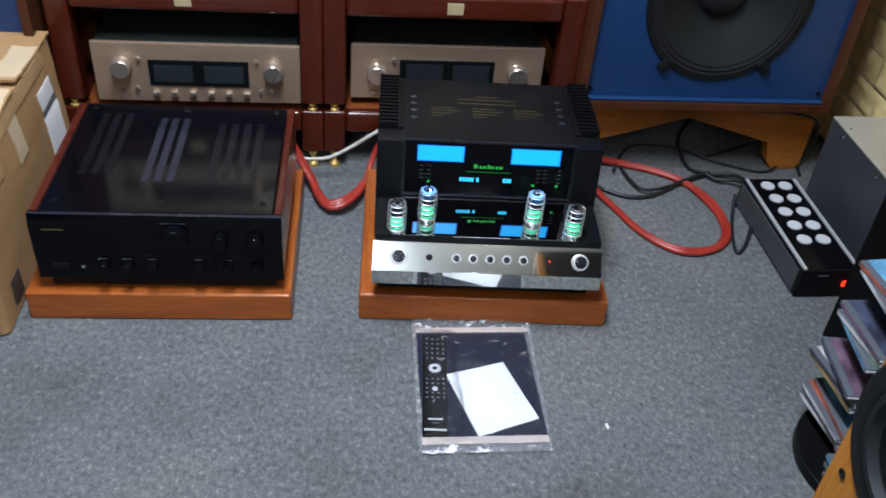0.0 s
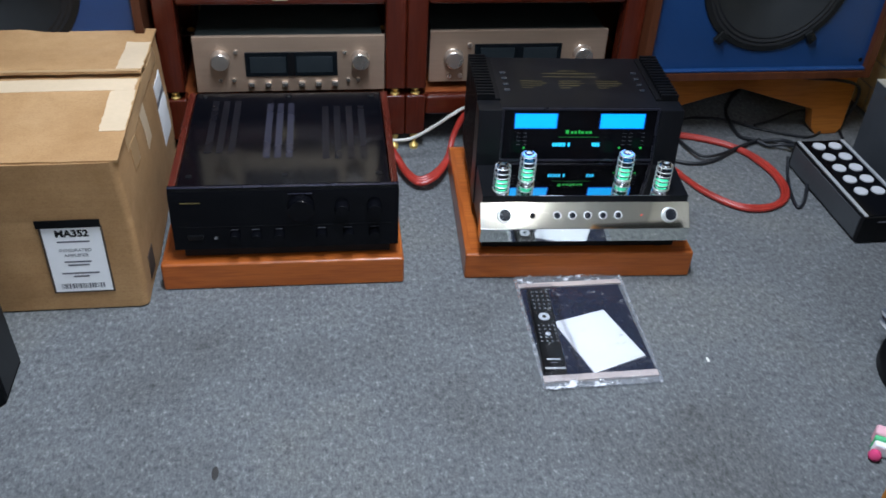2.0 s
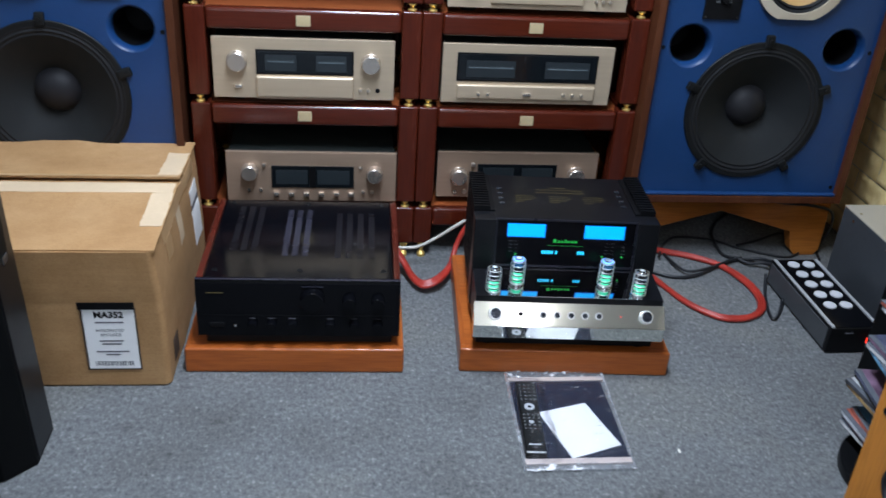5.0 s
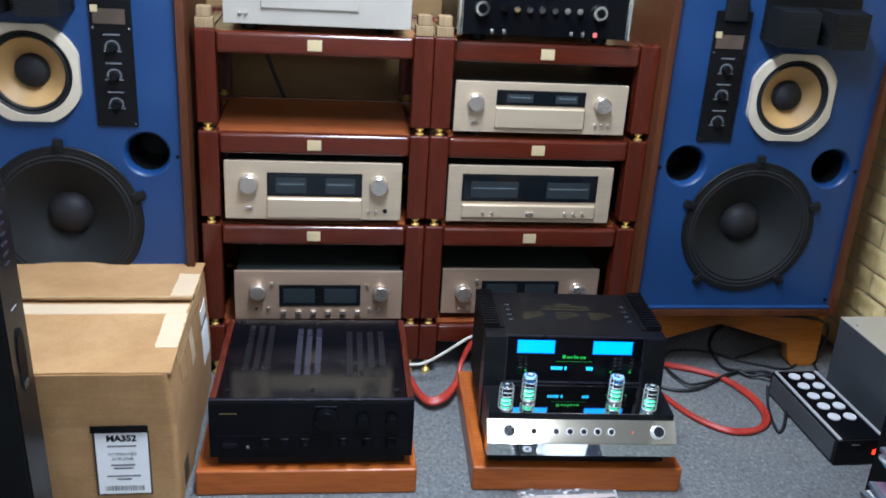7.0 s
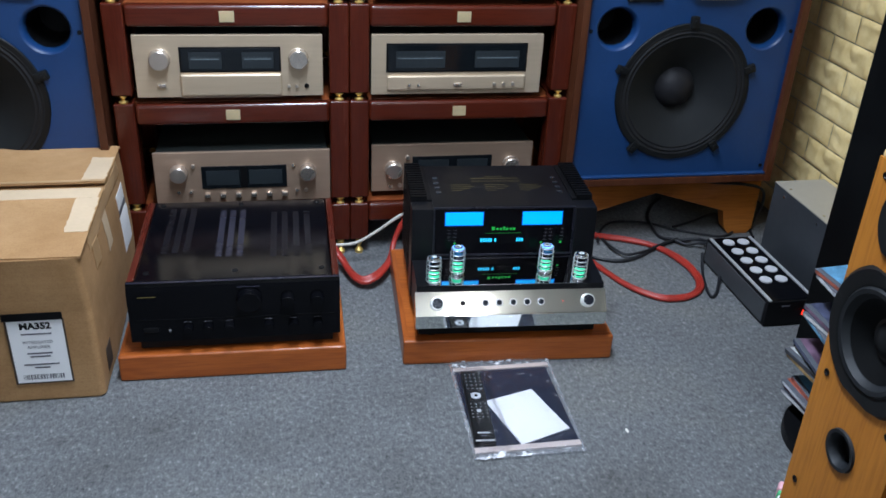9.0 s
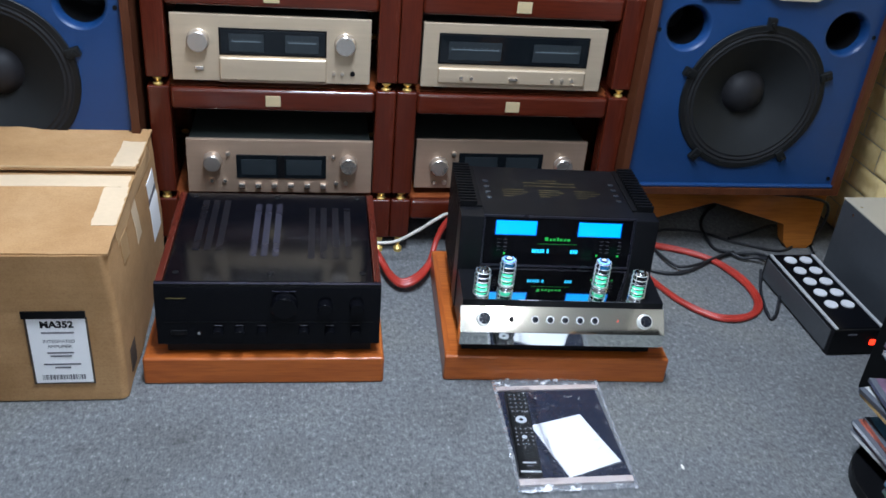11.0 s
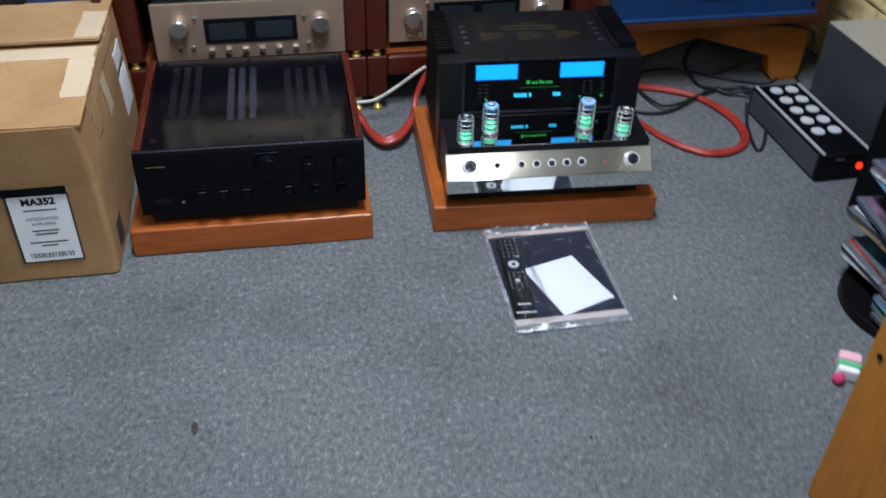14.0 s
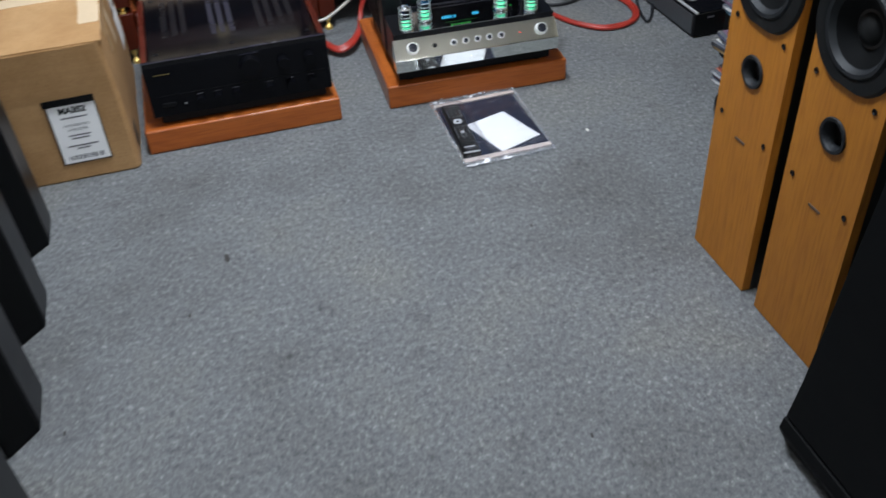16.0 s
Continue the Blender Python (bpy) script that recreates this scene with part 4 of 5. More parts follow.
for kx in (-0.173, 0.178):
    bm = lathe(bm_new(), [(0, 0), (0.0165, 0), (0.0165, 0.003), (0.0150, 0.004), (0.0148, 0.011), (0.0140, 0.012), (0, 0.012)], (0, 0, 0), "z", 32)
    kn = part("volume_knob", bm, M_SATIN_STEEL, t, "bright steel knob with dark spun cap")
    kn.matrix_local = on_front(kx, 0.5)
    part("cap", lathe(bm_new(), [(0.0124, 0.0118), (0.0124, 0.0128), (0.0, 0.0142)], (0, 0, 0), "z", 12), M_CAP_DARK, kn)
    # paler bars paint the star-shaped highlight of the spun metal cap
    for a in range(0, 360, 60):
        ray = one_box(-0.0006, 0.0006, 0.004, 0.0118, 0.0132, 0.0136)
        bmesh.ops.rotate(ray, verts=ray.verts, cent=(0, 0, 0), matrix=Matrix.Rotation(radians(a + 20), 3, "Z"))
        part("star_glint", ray, M_CAP, kn)
jack = part("headphone_jack", lathe(bm_new(), [(0.0, 0.0022), (0.0056, 0.0022), (0.0062, 0.0016), (0.0062, 0)], (0, 0, 0), "z", 20), M_BLACK, t)
jack.matrix_local = on_front(-0.114, 0.5)
for k in range(5):
    bm = lathe(bm_new(), [(0, 0), (0.0066, 0), (0.0066, 0.002), (0.0056, 0.0035), (0.0050, 0.007), (0, 0.0075)], (0, 0, 0), "z", 24)
    bt = part("push_button", bm, M_CAP_DARK, t)
    bt.matrix_local = on_front(-0.062 + k * 0.0325, 0.5)
    part("button_ring", lathe(bm_new(), [(0.0067, 0.0012), (0.0069, 0.0034), (0.0084, 0.0034), (0.0090, 0.0004), (0.0067, 0.0012)], (0, 0, 0), "z", 24), M_PALE_RING, bt)
    part("button_mark", one_box(-0.0115, -0.0085, -0.0050, -0.0025, 0.0006, 0.0014), M_PALE_RING, bt)
pil = part("power_light", cyl(bm_new(), (0, 0, 0), 0.0022, 0.0014, "z", 16), M_LED_RED, t, "small red power light")
pil.matrix_local = on_front(0.119, 0.5)
for k in range(4):
    fx, fy = ((-0.18, 0.05), (0.18, 0.05), (-0.18, 0.36), (0.18, 0.36))[k]
    part("foot", cyl(bm_new(), (fx, fy, PLH - 0.092), 0.022, 0.109 - PLH, "z", 20, 0.002), M_BLACK, t)
part("bottom_plate", one_box(-HW + 0.012, HW - 0.012, 0.026, 0.400, PLH - 0.087, 0.0195), M_BLACK, t)
part("under_plate", one_box(-HW + 0.004, HW - 0.004, -0.006, 0.0260, 0.0140, 0.0196), M_BLACK, t)
# printed block diagrams and screws on the top
topm = bm_new()
for x0, x1, y0 in ((-0.022, 0.022, 0.335), (-0.060, 0.062, 0.322), (-0.060, 0.062, 0.306)):
    box(topm, x0, x1, y0, y0 + 0.0016, 0.2431, 0.2434)
for gx in (-0.085, 0.0, 0.085):
    for k in range(4):
        w = (0.050, 0.058, 0.046, 0.024)[k]
        box(topm, gx - 0.03, gx - 0.03 + w, 0.285 - k * 0.011, 0.2862 - k * 0.011, 0.2431, 0.2434)
part("printed_text_bar", topm, M_INK_GOLD, t, "fine gold printing")
for sx in (-0.150, 0.150):
    for k in range(4):
        part("top_terminal", one_box(sx - 0.006, sx + 0.006, 0.235 + k * 0.028, 0.244 + k * 0.028, 0.2425, 0.2455, 0.001), M_CAP, t)


def amp_tube(x, y, zb, h, r, blue):
    """A glass tube in a guard of bright rings, lit green inside and blue at the crown."""
    tb = part("tube", lathe(bm_new(), [(r * 0.9, 0.004), (r * 0.9, h * 0.78), (r * 0.78, h * 0.90), (r * 0.42, h * 0.97), (0, h)], (x, y, zb), "z", 24), M_GLASS, t, "glass tube in a guard of bright rings")
    part("socket", lathe(bm_new(), [(0, 0), (r * 1.15, 0), (r * 1.15, 0.005), (r * 0.9, 0.007), (0, 0.007)], (x, y, zb), "z", 20), M_STEEL, tb)
    inner = bm_new()
    lathe(inner, [(0, 0.010), (r * 0.48, 0.010), (r * 0.48, h * 0.22), (0, h * 0.22)], (x, y, zb), "z", 12)
    lathe(inner, [(0, h * 0.44), (r * 0.50, h * 0.44), (r * 0.50, h * 0.66), (0, h * 0.66)], (x, y, zb), "z", 12)
    for k in range(4):
        lathe(inner, [(0, h * (0.15 + 0.17 * k)), (r * 0.72, h * (0.15 + 0.17 * k)), (r * 0.72, h * (0.175 + 0.17 * k)), (0, h * (0.175 + 0.17 * k))], (x, y, zb), "z", 14)
    part("anode", inner, M_CAP, tb)
    part("inner_glow", cyl(bm_new(), (x, y, zb + h * 0.10), r * 0.55, h * 0.26, "z", 16), M_LED_GREEN, tb, "green lit middle")
    part("top_glow", lathe(bm_new(), [(r * 0.70, h * 0.86), (r * 0.84, h * 0.885), (r * 0.74, h * 0.925), (r * 0.62, h * 0.915), (r * 0.70, h * 0.86)], (x, y, zb), "z", 20), M_LED_BLUE if blue else M_STEEL, tb, "blue lit top ring" if blue else "")
    for k in range(6):
        zz = zb + h * (0.10 + 0.150 * k)
        rr = r * (1.08 if k < 5 else 0.98)
        part("guard_ring", lathe(bm_new(), [(rr - 0.0008, 0.0002), (rr, 0), (rr + 0.0008, 0.0004), (rr + 0.0008, 0.0012), (rr, 0.0016), (rr - 0.0008, 0.0012), (rr - 0.0008, 0.0002)], (x, y, zz), "z", 20), M_SATIN_STEEL, tb)
    for a in (45, 135, 225, 315):
        ca, sa = math.cos(radians(a)), math.sin(radians(a))
        part("guard_rod", cyl(bm_new(), (x + 1.08 * r * ca, y + 1.08 * r * sa, zb), 0.0008, h * 0.86, "z", 8), M_SATIN_STEEL, tb)


amp_tube(-0.179, 0.040, 0.1125, 0.070, 0.0160, False)
amp_tube(0.163, 0.044, 0.1127, 0.070, 0.0160, False)
amp_tube(-0.120, 0.076, 0.1148, 0.0735, 0.0160, True)
amp_tube(0.089, 0.078, 0.1149, 0.0735, 0.0160, True)


# ---- cardboard box ----
BX0, BX1, BY0, BY1, BH = -0.965, -0.366, 1.462, 2.032, 0.350
t = thing("cardboard_box", "large worn brown cardboard shipping box taped shut with a white label", "box", Matrix())


def carton_shift(x, y, z):
    """How far the worn wall stands off a true box at this place."""
    crease = 0.0013 * math.exp(-((z - 0.220) / 0.004) ** 2)
    inset = 0.004 if z == 0.0 else 0.0
    w = noise.noise(Vector((x * 5, y * 5, z * 6))) * 0.005 + noise.noise(Vector((x * 17, y * 17, z * 19))) * 0.0018
    dx = 0.011 * (1 - z / BH) + 0.004 * math.sin(math.pi * z / BH) + w - crease - inset
    dy = w * 0.8 + crease + inset - max(0, z - 0.1) ** 2 * 0.16
    return dx * (x - BX0) / (BX1 - BX0), dy * (BY1 - y) / (BY1 - BY0)


def carton_shell():
    """Rounded upright edges, walls that bow and lean, a pressed crease round the upper third."""
    levels = [0.0, 0.005, 0.03, 0.07, 0.11, 0.15, 0.19, 0.214, 0.220, 0.226, 0.26, 0.30, 0.33, BH - 0.004, BH]
    r, n = 0.015, 14
    outline = []
    for (cx, cy, a0), (nx, ny) in zip(((BX1 - r, BY0 - 0.005 + r, -90), (BX1 - r, BY1 - r, 0), (BX0 + r, BY1 - r, 90), (BX0 + r, BY0 - 0.005 + r, 180)), ((BX1, BY1 - r), (BX0 + r, BY1), (BX0, BY0 - 0.005 + r), (BX1 - r, BY0 - 0.005))):
        for k in range(5):
            a = radians(a0 + 90 * k / 4)
            px, py = cx + r * math.cos(a), cy + r * math.sin(a)
            outline.append((px, py))
        for k in range(1, n):
            outline.append((px + (nx - px) * k / n, py + (ny - py) * k / n))
    bm = bm_new()
    rings = []
    for z in levels:
        ring = []
        for x, y in outline:
            dx, dy = carton_shift(x, y, z)
            ring.append(bm.verts.new((x + dx, y + dy, z)))
        rings.append(ring)
    m = len(outline)
    for lo, hi in zip(rings, rings[1:]):
        for i in range(m):
            bm.faces.new((lo[i], lo[(i + 1) % m], hi[(i + 1) % m], hi[i]))
    bm.faces.new(rings[-1])
    bm.faces.new(list(reversed(rings[0])))
    return bm


part("carton", carton_shell(), M_CARD, t)
SLIT0, SLIT1 = 1.766, 1.788


def flap_top(x, y):
    """Height of the bowed flaps; both rise towards the slit where they meet, the rear one more."""
    lift = 0.004 if y < (SLIT0 + SLIT1) / 2 else 0.010
    near = max(0, 1 - min(abs(y - SLIT0), abs(y - SLIT1)) / 0.14)
    return BH + 0.004 + noise.noise(Vector((x * 6, y * 6, 2))) * 0.0016 + lift * near


def sheet(name, x0, x1, y0, y1, off, thick, material, label, ragged, n=20):
    """A thin sheet lying on the flaps with a slightly torn outline."""
    bm = bm_new()
    rows = []
    for j in range(n + 1):
        row = []
        for i in range(n + 1):
            x, y = x0 + (x1 - x0) * i / n, y0 + (y1 - y0) * j / n
            z = flap_top(x, y) + off
            rim = i in (0, n) or j in (0, n)
            wx = ragged * noise.noise(Vector((x * 55, y * 55, 1))) if rim else 0
            wy = ragged * noise.noise(Vector((x * 55, y * 55, 8))) if rim else 0
            row.append([bm.verts.new((x + wx, y + wy, z)), bm.verts.new((x + wx, y + wy, z - thick))])
        rows.append(row)
    for j in range(n):
        for i in range(n):
            for d in (0, 1):
                q = [rows[j][i][d], rows[j][i + 1][d], rows[j + 1][i + 1][d], rows[j + 1][i][d]]
                bm.faces.new(q if d == 0 else q[::-1])
    for i in range(n):
        for p0, p1 in ((rows[0][i], rows[0][i + 1]), (rows[n][i + 1], rows[n][i]), (rows[i + 1][0], rows[i][0]), (rows[i][n], rows[i + 1][n])):
            bm.faces.new((p0[0], p0[1], p1[1], p1[0]))
    return part(name, bm, material, t, label)


sheet("flap", BX0 + 0.003, BX1 + 0.003, BY0 - 0.013, SLIT0, 0.0, 0.005, M_CARD, "", 0.0015, 26)
sheet("flap", BX0 + 0.003, BX1 + 0.003, SLIT1, BY1, 0.0, 0.005, M_CARD, "", 0.003, 26)
# black strip laid in the gap to paint the shade between the flaps
part("slit_shade", one_box(BX0 + 0.01, BX1 - 0.006, SLIT0 - 0.006, SLIT1 + 0.006, BH - 0.0045, BH - 0.0015), M_BLACK, t, "black strip for the shade in the slit between the flaps")
sheet("packing_tape", BX0 + 0.01, BX1 - 0.002, 1.716, SLIT0 - 0.001, 0.0008, 0.0006, M_TAPE, "pale packing tape", 0.003)
sheet("packing_tape", BX1 - 0.048, BX1 + 0.001, 1.556, 1.7155, 0.0012, 0.0006, M_TAPE, "pale packing tape", 0.004)
sheet("packing_tape", BX1 - 0.050, BX1 + 0.001, SLIT1 + 0.014, 1.955, 0.0010, 0.0006, M_TAPE, "pale packing tape", 0.004)
sheet("packing_tape", BX0 + 0.01, BX1 - 0.004, SLIT1, SLIT1 + 0.013, 0.0008, 0.0006, M_TAPE_SIDE, "torn brown packing tape", 0.004)
lab = part("shipping_label", one_box(-0.528, -0.420, BY0 - 0.0095, BY0 - 0.0075, 0.052, 0.208), M_PAPER, t, "white printed shipping label")
part("label_pocket", one_box(-0.5325, -0.4165, BY0 - 0.0090, BY0 - 0.0070, 0.048, 0.2085), M_MARK, t, "dark edge round the label")
part("label_band", one_box(-0.535, -0.417, BY0 - 0.014, BY0 - 0.012, 0.209, 0.226), M_BLACK, t, "black band over the label")
FRONT = pose(0, 0, 0, 90)
lettering("MA352", 0.021, lab, M_BLACK, pose(-0.474, BY0 - 0.0098, 0.186) @ FRONT, bold=0.0009)
lettering("INTEGRATED", 0.010, lab, M_INK, pose(-0.474, BY0 - 0.0098, 0.150) @ FRONT)
lettering("AMPLIFIER", 0.010, lab, M_INK, pose(-0.474, BY0 - 0.0098, 0.138) @ FRONT)
for z, w in ((0.172, 0.06), (0.124, 0.05), (0.116, 0.04), (0.096, 0.07), (0.088, 0.03)):
    part("printed_bar", one_box(-0.474 - w / 2, -0.474 + w / 2, BY0 - 0.0101, BY0 - 0.0097, z, z + 0.0035), M_INK, lab)
bm = bm_new()
random.seed(4)
bx = -0.515
while bx < -0.435:
    w = random.choice((0.001, 0.002, 0.003))
    box(bm, bx, bx + w, BY0 - 0.0101, BY0 - 0.0097, 0.060, 0.072)
    bx += w + random.choice((0.001, 0.002))
tagged(part("barcode", bm, M_INK, lab), kind="stuff")


def side_patch(name, y0, y1, z0, z1, material, label, n=8, off=0.0015, slant=0.0, torn=0.0):
    """A sheet that follows the bowed side wall."""
    bm = bm_new()
    rows = []
    for j in range(n + 1):
        row = []
        for i in range(n + 1):
            y, z = y0 + (y1 - y0) * i / n, z0 + (z1 - z0) * j / n
            dx, dy = carton_shift(BX1, y, z)
            row.append([bm.verts.new((BX1 + dx + d, y + slant * (1 - j / n) + torn * noise.noise(Vector((y * 70, z * 70, 0))), z + torn * noise.noise(Vector((y * 60, z * 60, 5))))) for d in (off, off - 0.0012)])
        rows.append(row)
    for j in range(n):
        for i in range(n):
            for d in (0, 1):
                q = [rows[j][i][d], rows[j][i + 1][d], rows[j + 1][i + 1][d], rows[j + 1][i][d]]
                bm.faces.new(q if d == 0 else q[::-1])
    for i in range(n):
        for p0, p1 in ((rows[0][i], rows[0][i + 1]), (rows[n][i + 1], rows[n][i]), (rows[i + 1][0], rows[i][0]), (rows[i][n], rows[i + 1][n])):
            bm.faces.new((p0[0], p0[1], p1[1], p1[0]))
    return part(name, bm, material, t, label)


side_patch("side_label", 1.872, 1.962, 0.240, 0.285, M_PAPER, "white side label", slant=0.012)
side_patch("side_band", 1.884, 1.976, 0.222, 0.238, M_INK, "grey band between the side labels", slant=0.003)
side_patch("side_label", 1.886, 1.982, 0.122, 0.219, M_PAPER, "white side label", slant=0.006)
side_patch("packing_tape", 1.690, 1.745, 0.228, BH - 0.006, M_TAPE, "pale packing tape", slant=0.012, torn=0.003)
side_patch("packing_tape", 1.545, 1.955, 0.315, BH - 0.002, M_TAPE_SIDE, "torn brown packing tape along the top edge", n=24, torn=0.006, off=0.002)
side_patch("packing_tape", 1.560, 1.610, 0.262, 0.318, M_TAPE_SIDE, "torn brown packing tape along the top edge", torn=0.004, off=0.0025)
part("hand_hole", one_box(-0.682, -0.664, BY0 - 0.0135, BY0 + 0.002, 0.196, 0.226, 0.002), M_BLACK, t, "dark torn hand hole")
side_patch("printed_mark", 1.512, 1.560, 0.028, 0.085, M_MARK, "dark printed mark")

# ---- power strip and grey cabinet ----
t = thing("power_strip", "black power distributor with ten round sockets and a red lit switch", "power strip", pose(1.247, 1.556, 0, 0, 0, 1.0))
SL_, SW, SH = 0.355, 0.138, 0.075
part("housing", one_box(0, SW, 0, SL_, 0.004, SH, 0.003), M_BLACK, t)
part("side_plate", one_box(-0.003, 0.0005, 0.012, SL_ - 0.012, 0.010, SH - 0.006, 0.001), M_GREY_SIDE, t)
for rx in (0.004, SW - 0.012):
    part("trim_rail", one_box(rx, rx + 0.008, 0.004, SL_ - 0.006, SH - 0.001, SH + 0.004, 0.001), M_ALU, t, "aluminium trim rail")
top = part("top_plate", one_box(0.014, SW - 0.014, 0.006, SL_ - 0.006, SH - 0.001, SH + 0.0015), M_BLACK_G, t)
for k in range(5):
    for sx in (0.050, 0.095):
        yy = 0.108 + k * 0.0530
        part("socket", lathe(bm_new(), [(0, 0.0035), (0.0142, 0.0035), (0.0162, 0.003), (0.0168, 0), (0, 0)], (sx, yy, SH + 0.0014), "z", 28), M_SOCKET, t, "pale round socket")
part("rocker_switch", one_box(0.102, 0.116, -0.004, 0.002, 0.032, 0.047, 0.002), M_LED_RED, t, "red glowing rocker switch")
part("maker_bar", one_box(0.040, 0.062, -0.0008, 0.001, 0.060, 0.064), M_INK, t)
for fx in (0.02, SW - 0.02):
    for fy in (0.03, SL_ - 0.03):
        part("foot", cyl(bm_new(), (fx, fy, 0), 0.009, 0.0045, "z", 14), M_BLACK, t)

t = thing("equipment_case", "grey steel equipment case with a pale lid beside the wall", "case", pose(1.437, 1.48, 0, 0, 0, 0.5))
part("body", one_box(0, 0.155, 0, 0.46, 0.006, 0.232, 0.002), M_GREY_METAL, t)
part("lid", one_box(-0.001, 0.156, -0.001, 0.461, 0.2322, 0.2365, 0.0015), M_GREY_TOP, t, "beige-grey top plate")
for yy in (0.06, 0.23, 0.40):
    part("screw", cyl(bm_new(), (0, yy, 0.214), 0.004, 0.002, "-x", 12), M_STEEL, t)
    part("lid_screw", cyl(bm_new(), (0.014, yy, 0.2364), 0.004, 0.0015, "z", 12), M_STEEL, t)
for fx in (0.03, 0.12):
    for fy in (0.04, 0.42):
        part("foot", cyl(bm_new(), (fx, fy, 0), 0.012, 0.0065, "z", 14), M_BLACK, t)


# ---- cables ----
def cord(name, pts, r, material, label, flat=1.0):
    return solo(name, tube(pts, r, 10, flat), material, label, "cable", "cables")


for k in range(2):
    o = -0.0108 * k
    cord("speaker_cable", [(0.80, 1.95, 0.06), (0.87, 1.965 - o, 0.020), (0.915, 1.893 - o, 0.008), (0.960, 1.785 - o, 0.008), (1.020, 1.716 - o, 0.008), (1.080, 1.702 - o, 0.008), (1.142 + o, 1.728, 0.008), (1.176 + o, 1.775, 0.008), (1.187 + o, 1.840, 0.008), (1.176 + o, 1.920 + o, 0.008), (1.130, 2.000 + o, 0.008), (1.060, 2.052 + o, 0.008), (0.960, 2.085 + o, 0.012), (0.80, 2.08, 0.05)], 0.0068, M_RED_CABLE, "red sleeved speaker cable looped on the carpet")
for k in range(3):
    o = 0.010 * k
    cord("speaker_cable", [(0.150, 2.00 + o, 0.09), (0.196, 1.940 + o, 0.035), (0.214, 1.886 + o, 0.026), (0.242, 1.850 + o, 0.022), (0.283, 1.864 + o, 0.030), (0.322, 1.935 + o * 0.5, 0.034), (0.342, 1.985, 0.075), (0.365, 2.00 - o * 0.3, 0.120), (0.390, 1.99, 0.150)], 0.0072, M_RED_CABLE, "red sleeved speaker cable hanging between the amplifiers")
cord("interconnect_cable", [(0.10, 2.02, 0.06), (0.150, 2.01, 0.056), (0.196, 2.0, 0.058), (0.240, 2.0, 0.064), (0.294, 2.0, 0.096), (0.335, 2.0, 0.126), (0.368, 2.0, 0.146), (0.39, 1.98, 0.15)], 0.0045, M_WHITE_CORD, "pale braided interconnect cable")
cord("power_cable", [(0.82, 1.99, 0.05), (0.898, 1.975, 0.008), (0.922, 1.953, 0.006), (0.976, 1.927, 0.006), (1.044, 1.939, 0.006), (1.164, 2.015, 0.006), (1.228, 2.028, 0.008), (1.275, 2.005, 0.02), (1.290, 1.905, 0.045)], 0.0052, M_CORD, "black power cable on the carpet")
cord("power_cable", [(0.956, 2.029, 0.016), (0.992, 2.109, 0.005), (1.031, 2.159, 0.005), (1.075, 2.174, 0.005), (1.164, 2.158, 0.005), (1.229, 2.109, 0.005), (1.299, 2.072, 0.005), (1.365, 2.049, 0.005), (1.420, 2.082, 0.005), (1.445, 2.15, 0.006), (1.435, 2.19, 0.008), (1.390, 2.19, 0.010), (1.311, 2.150, 0.008), (1.229, 2.109, 0.013)], 0.0038, M_CORD, "thin black cable coiled on the carpet")
cord("power_cable", [(1.279, 2.331, 0.006), (1.228, 2.279, 0.006), (1.184, 2.206, 0.006), (1.164, 2.128, 0.014), (1.167, 2.062, 0.006), (1.196, 2.031, 0.012), (1.224, 2.0, 0.010), (1.262, 1.985, 0.02), (1.315, 1.907, 0.05)], 0.0048, M_CORD, "black power cable on the carpet")
cord("power_cable", [(1.232, 1.905, 0.03), (1.212, 1.85, 0.006), (1.186, 1.773, 0.006), (1.174, 1.722, 0.006), (1.178, 1.707, 0.006), (1.203, 1.734, 0.006), (1.236, 1.792, 0.016)], 0.0042, M_CORD, "thin black cable drooping beside the power strip")
cord("power_cable", [(0.984, 2.062, 0.006), (0.991, 1.991, 0.014), (1.017, 1.948, 0.014), (1.079, 1.962, 0.014), (1.161, 2.007, 0.014), (1.21, 2.03, 0.014)], 0.0042, M_CORD, "thin black cable crossing another on the carpet")
cord("power_cable", [(1.20, 2.075, 0.19), (1.329, 2.066, 0.178), (1.404, 2.066, 0.172), (1.475, 2.066, 0.152), (1.500, 2.085, 0.09), (1.488, 2.10, 0.006), (1.462, 2.033, 0.006)], 0.0042, M_CORD, "thin black cable draped over the stand")


cord("rack_cable", [(-0.228, 2.46, 0.870), (-0.213, 2.45, 0.827), (-0.195, 2.45, 0.780), (-0.175, 2.45, 0.728), (-0.168, 2.46, 0.712)], 0.006, M_CORD, "black cable hanging behind the empty rack bay")

# ---- bag with remote control and leaflet ----
BAG = pose(0.405, 1.158, 0)
t = thing("plastic_bag", "clear crumpled plastic bag with pale sealed ends on the carpet", "bag", BAG)


def bag_x(u, v):
    return u * 0.228 + v * 0.008


bm = bm_new()
NU, NV = 40, 52
grid = []
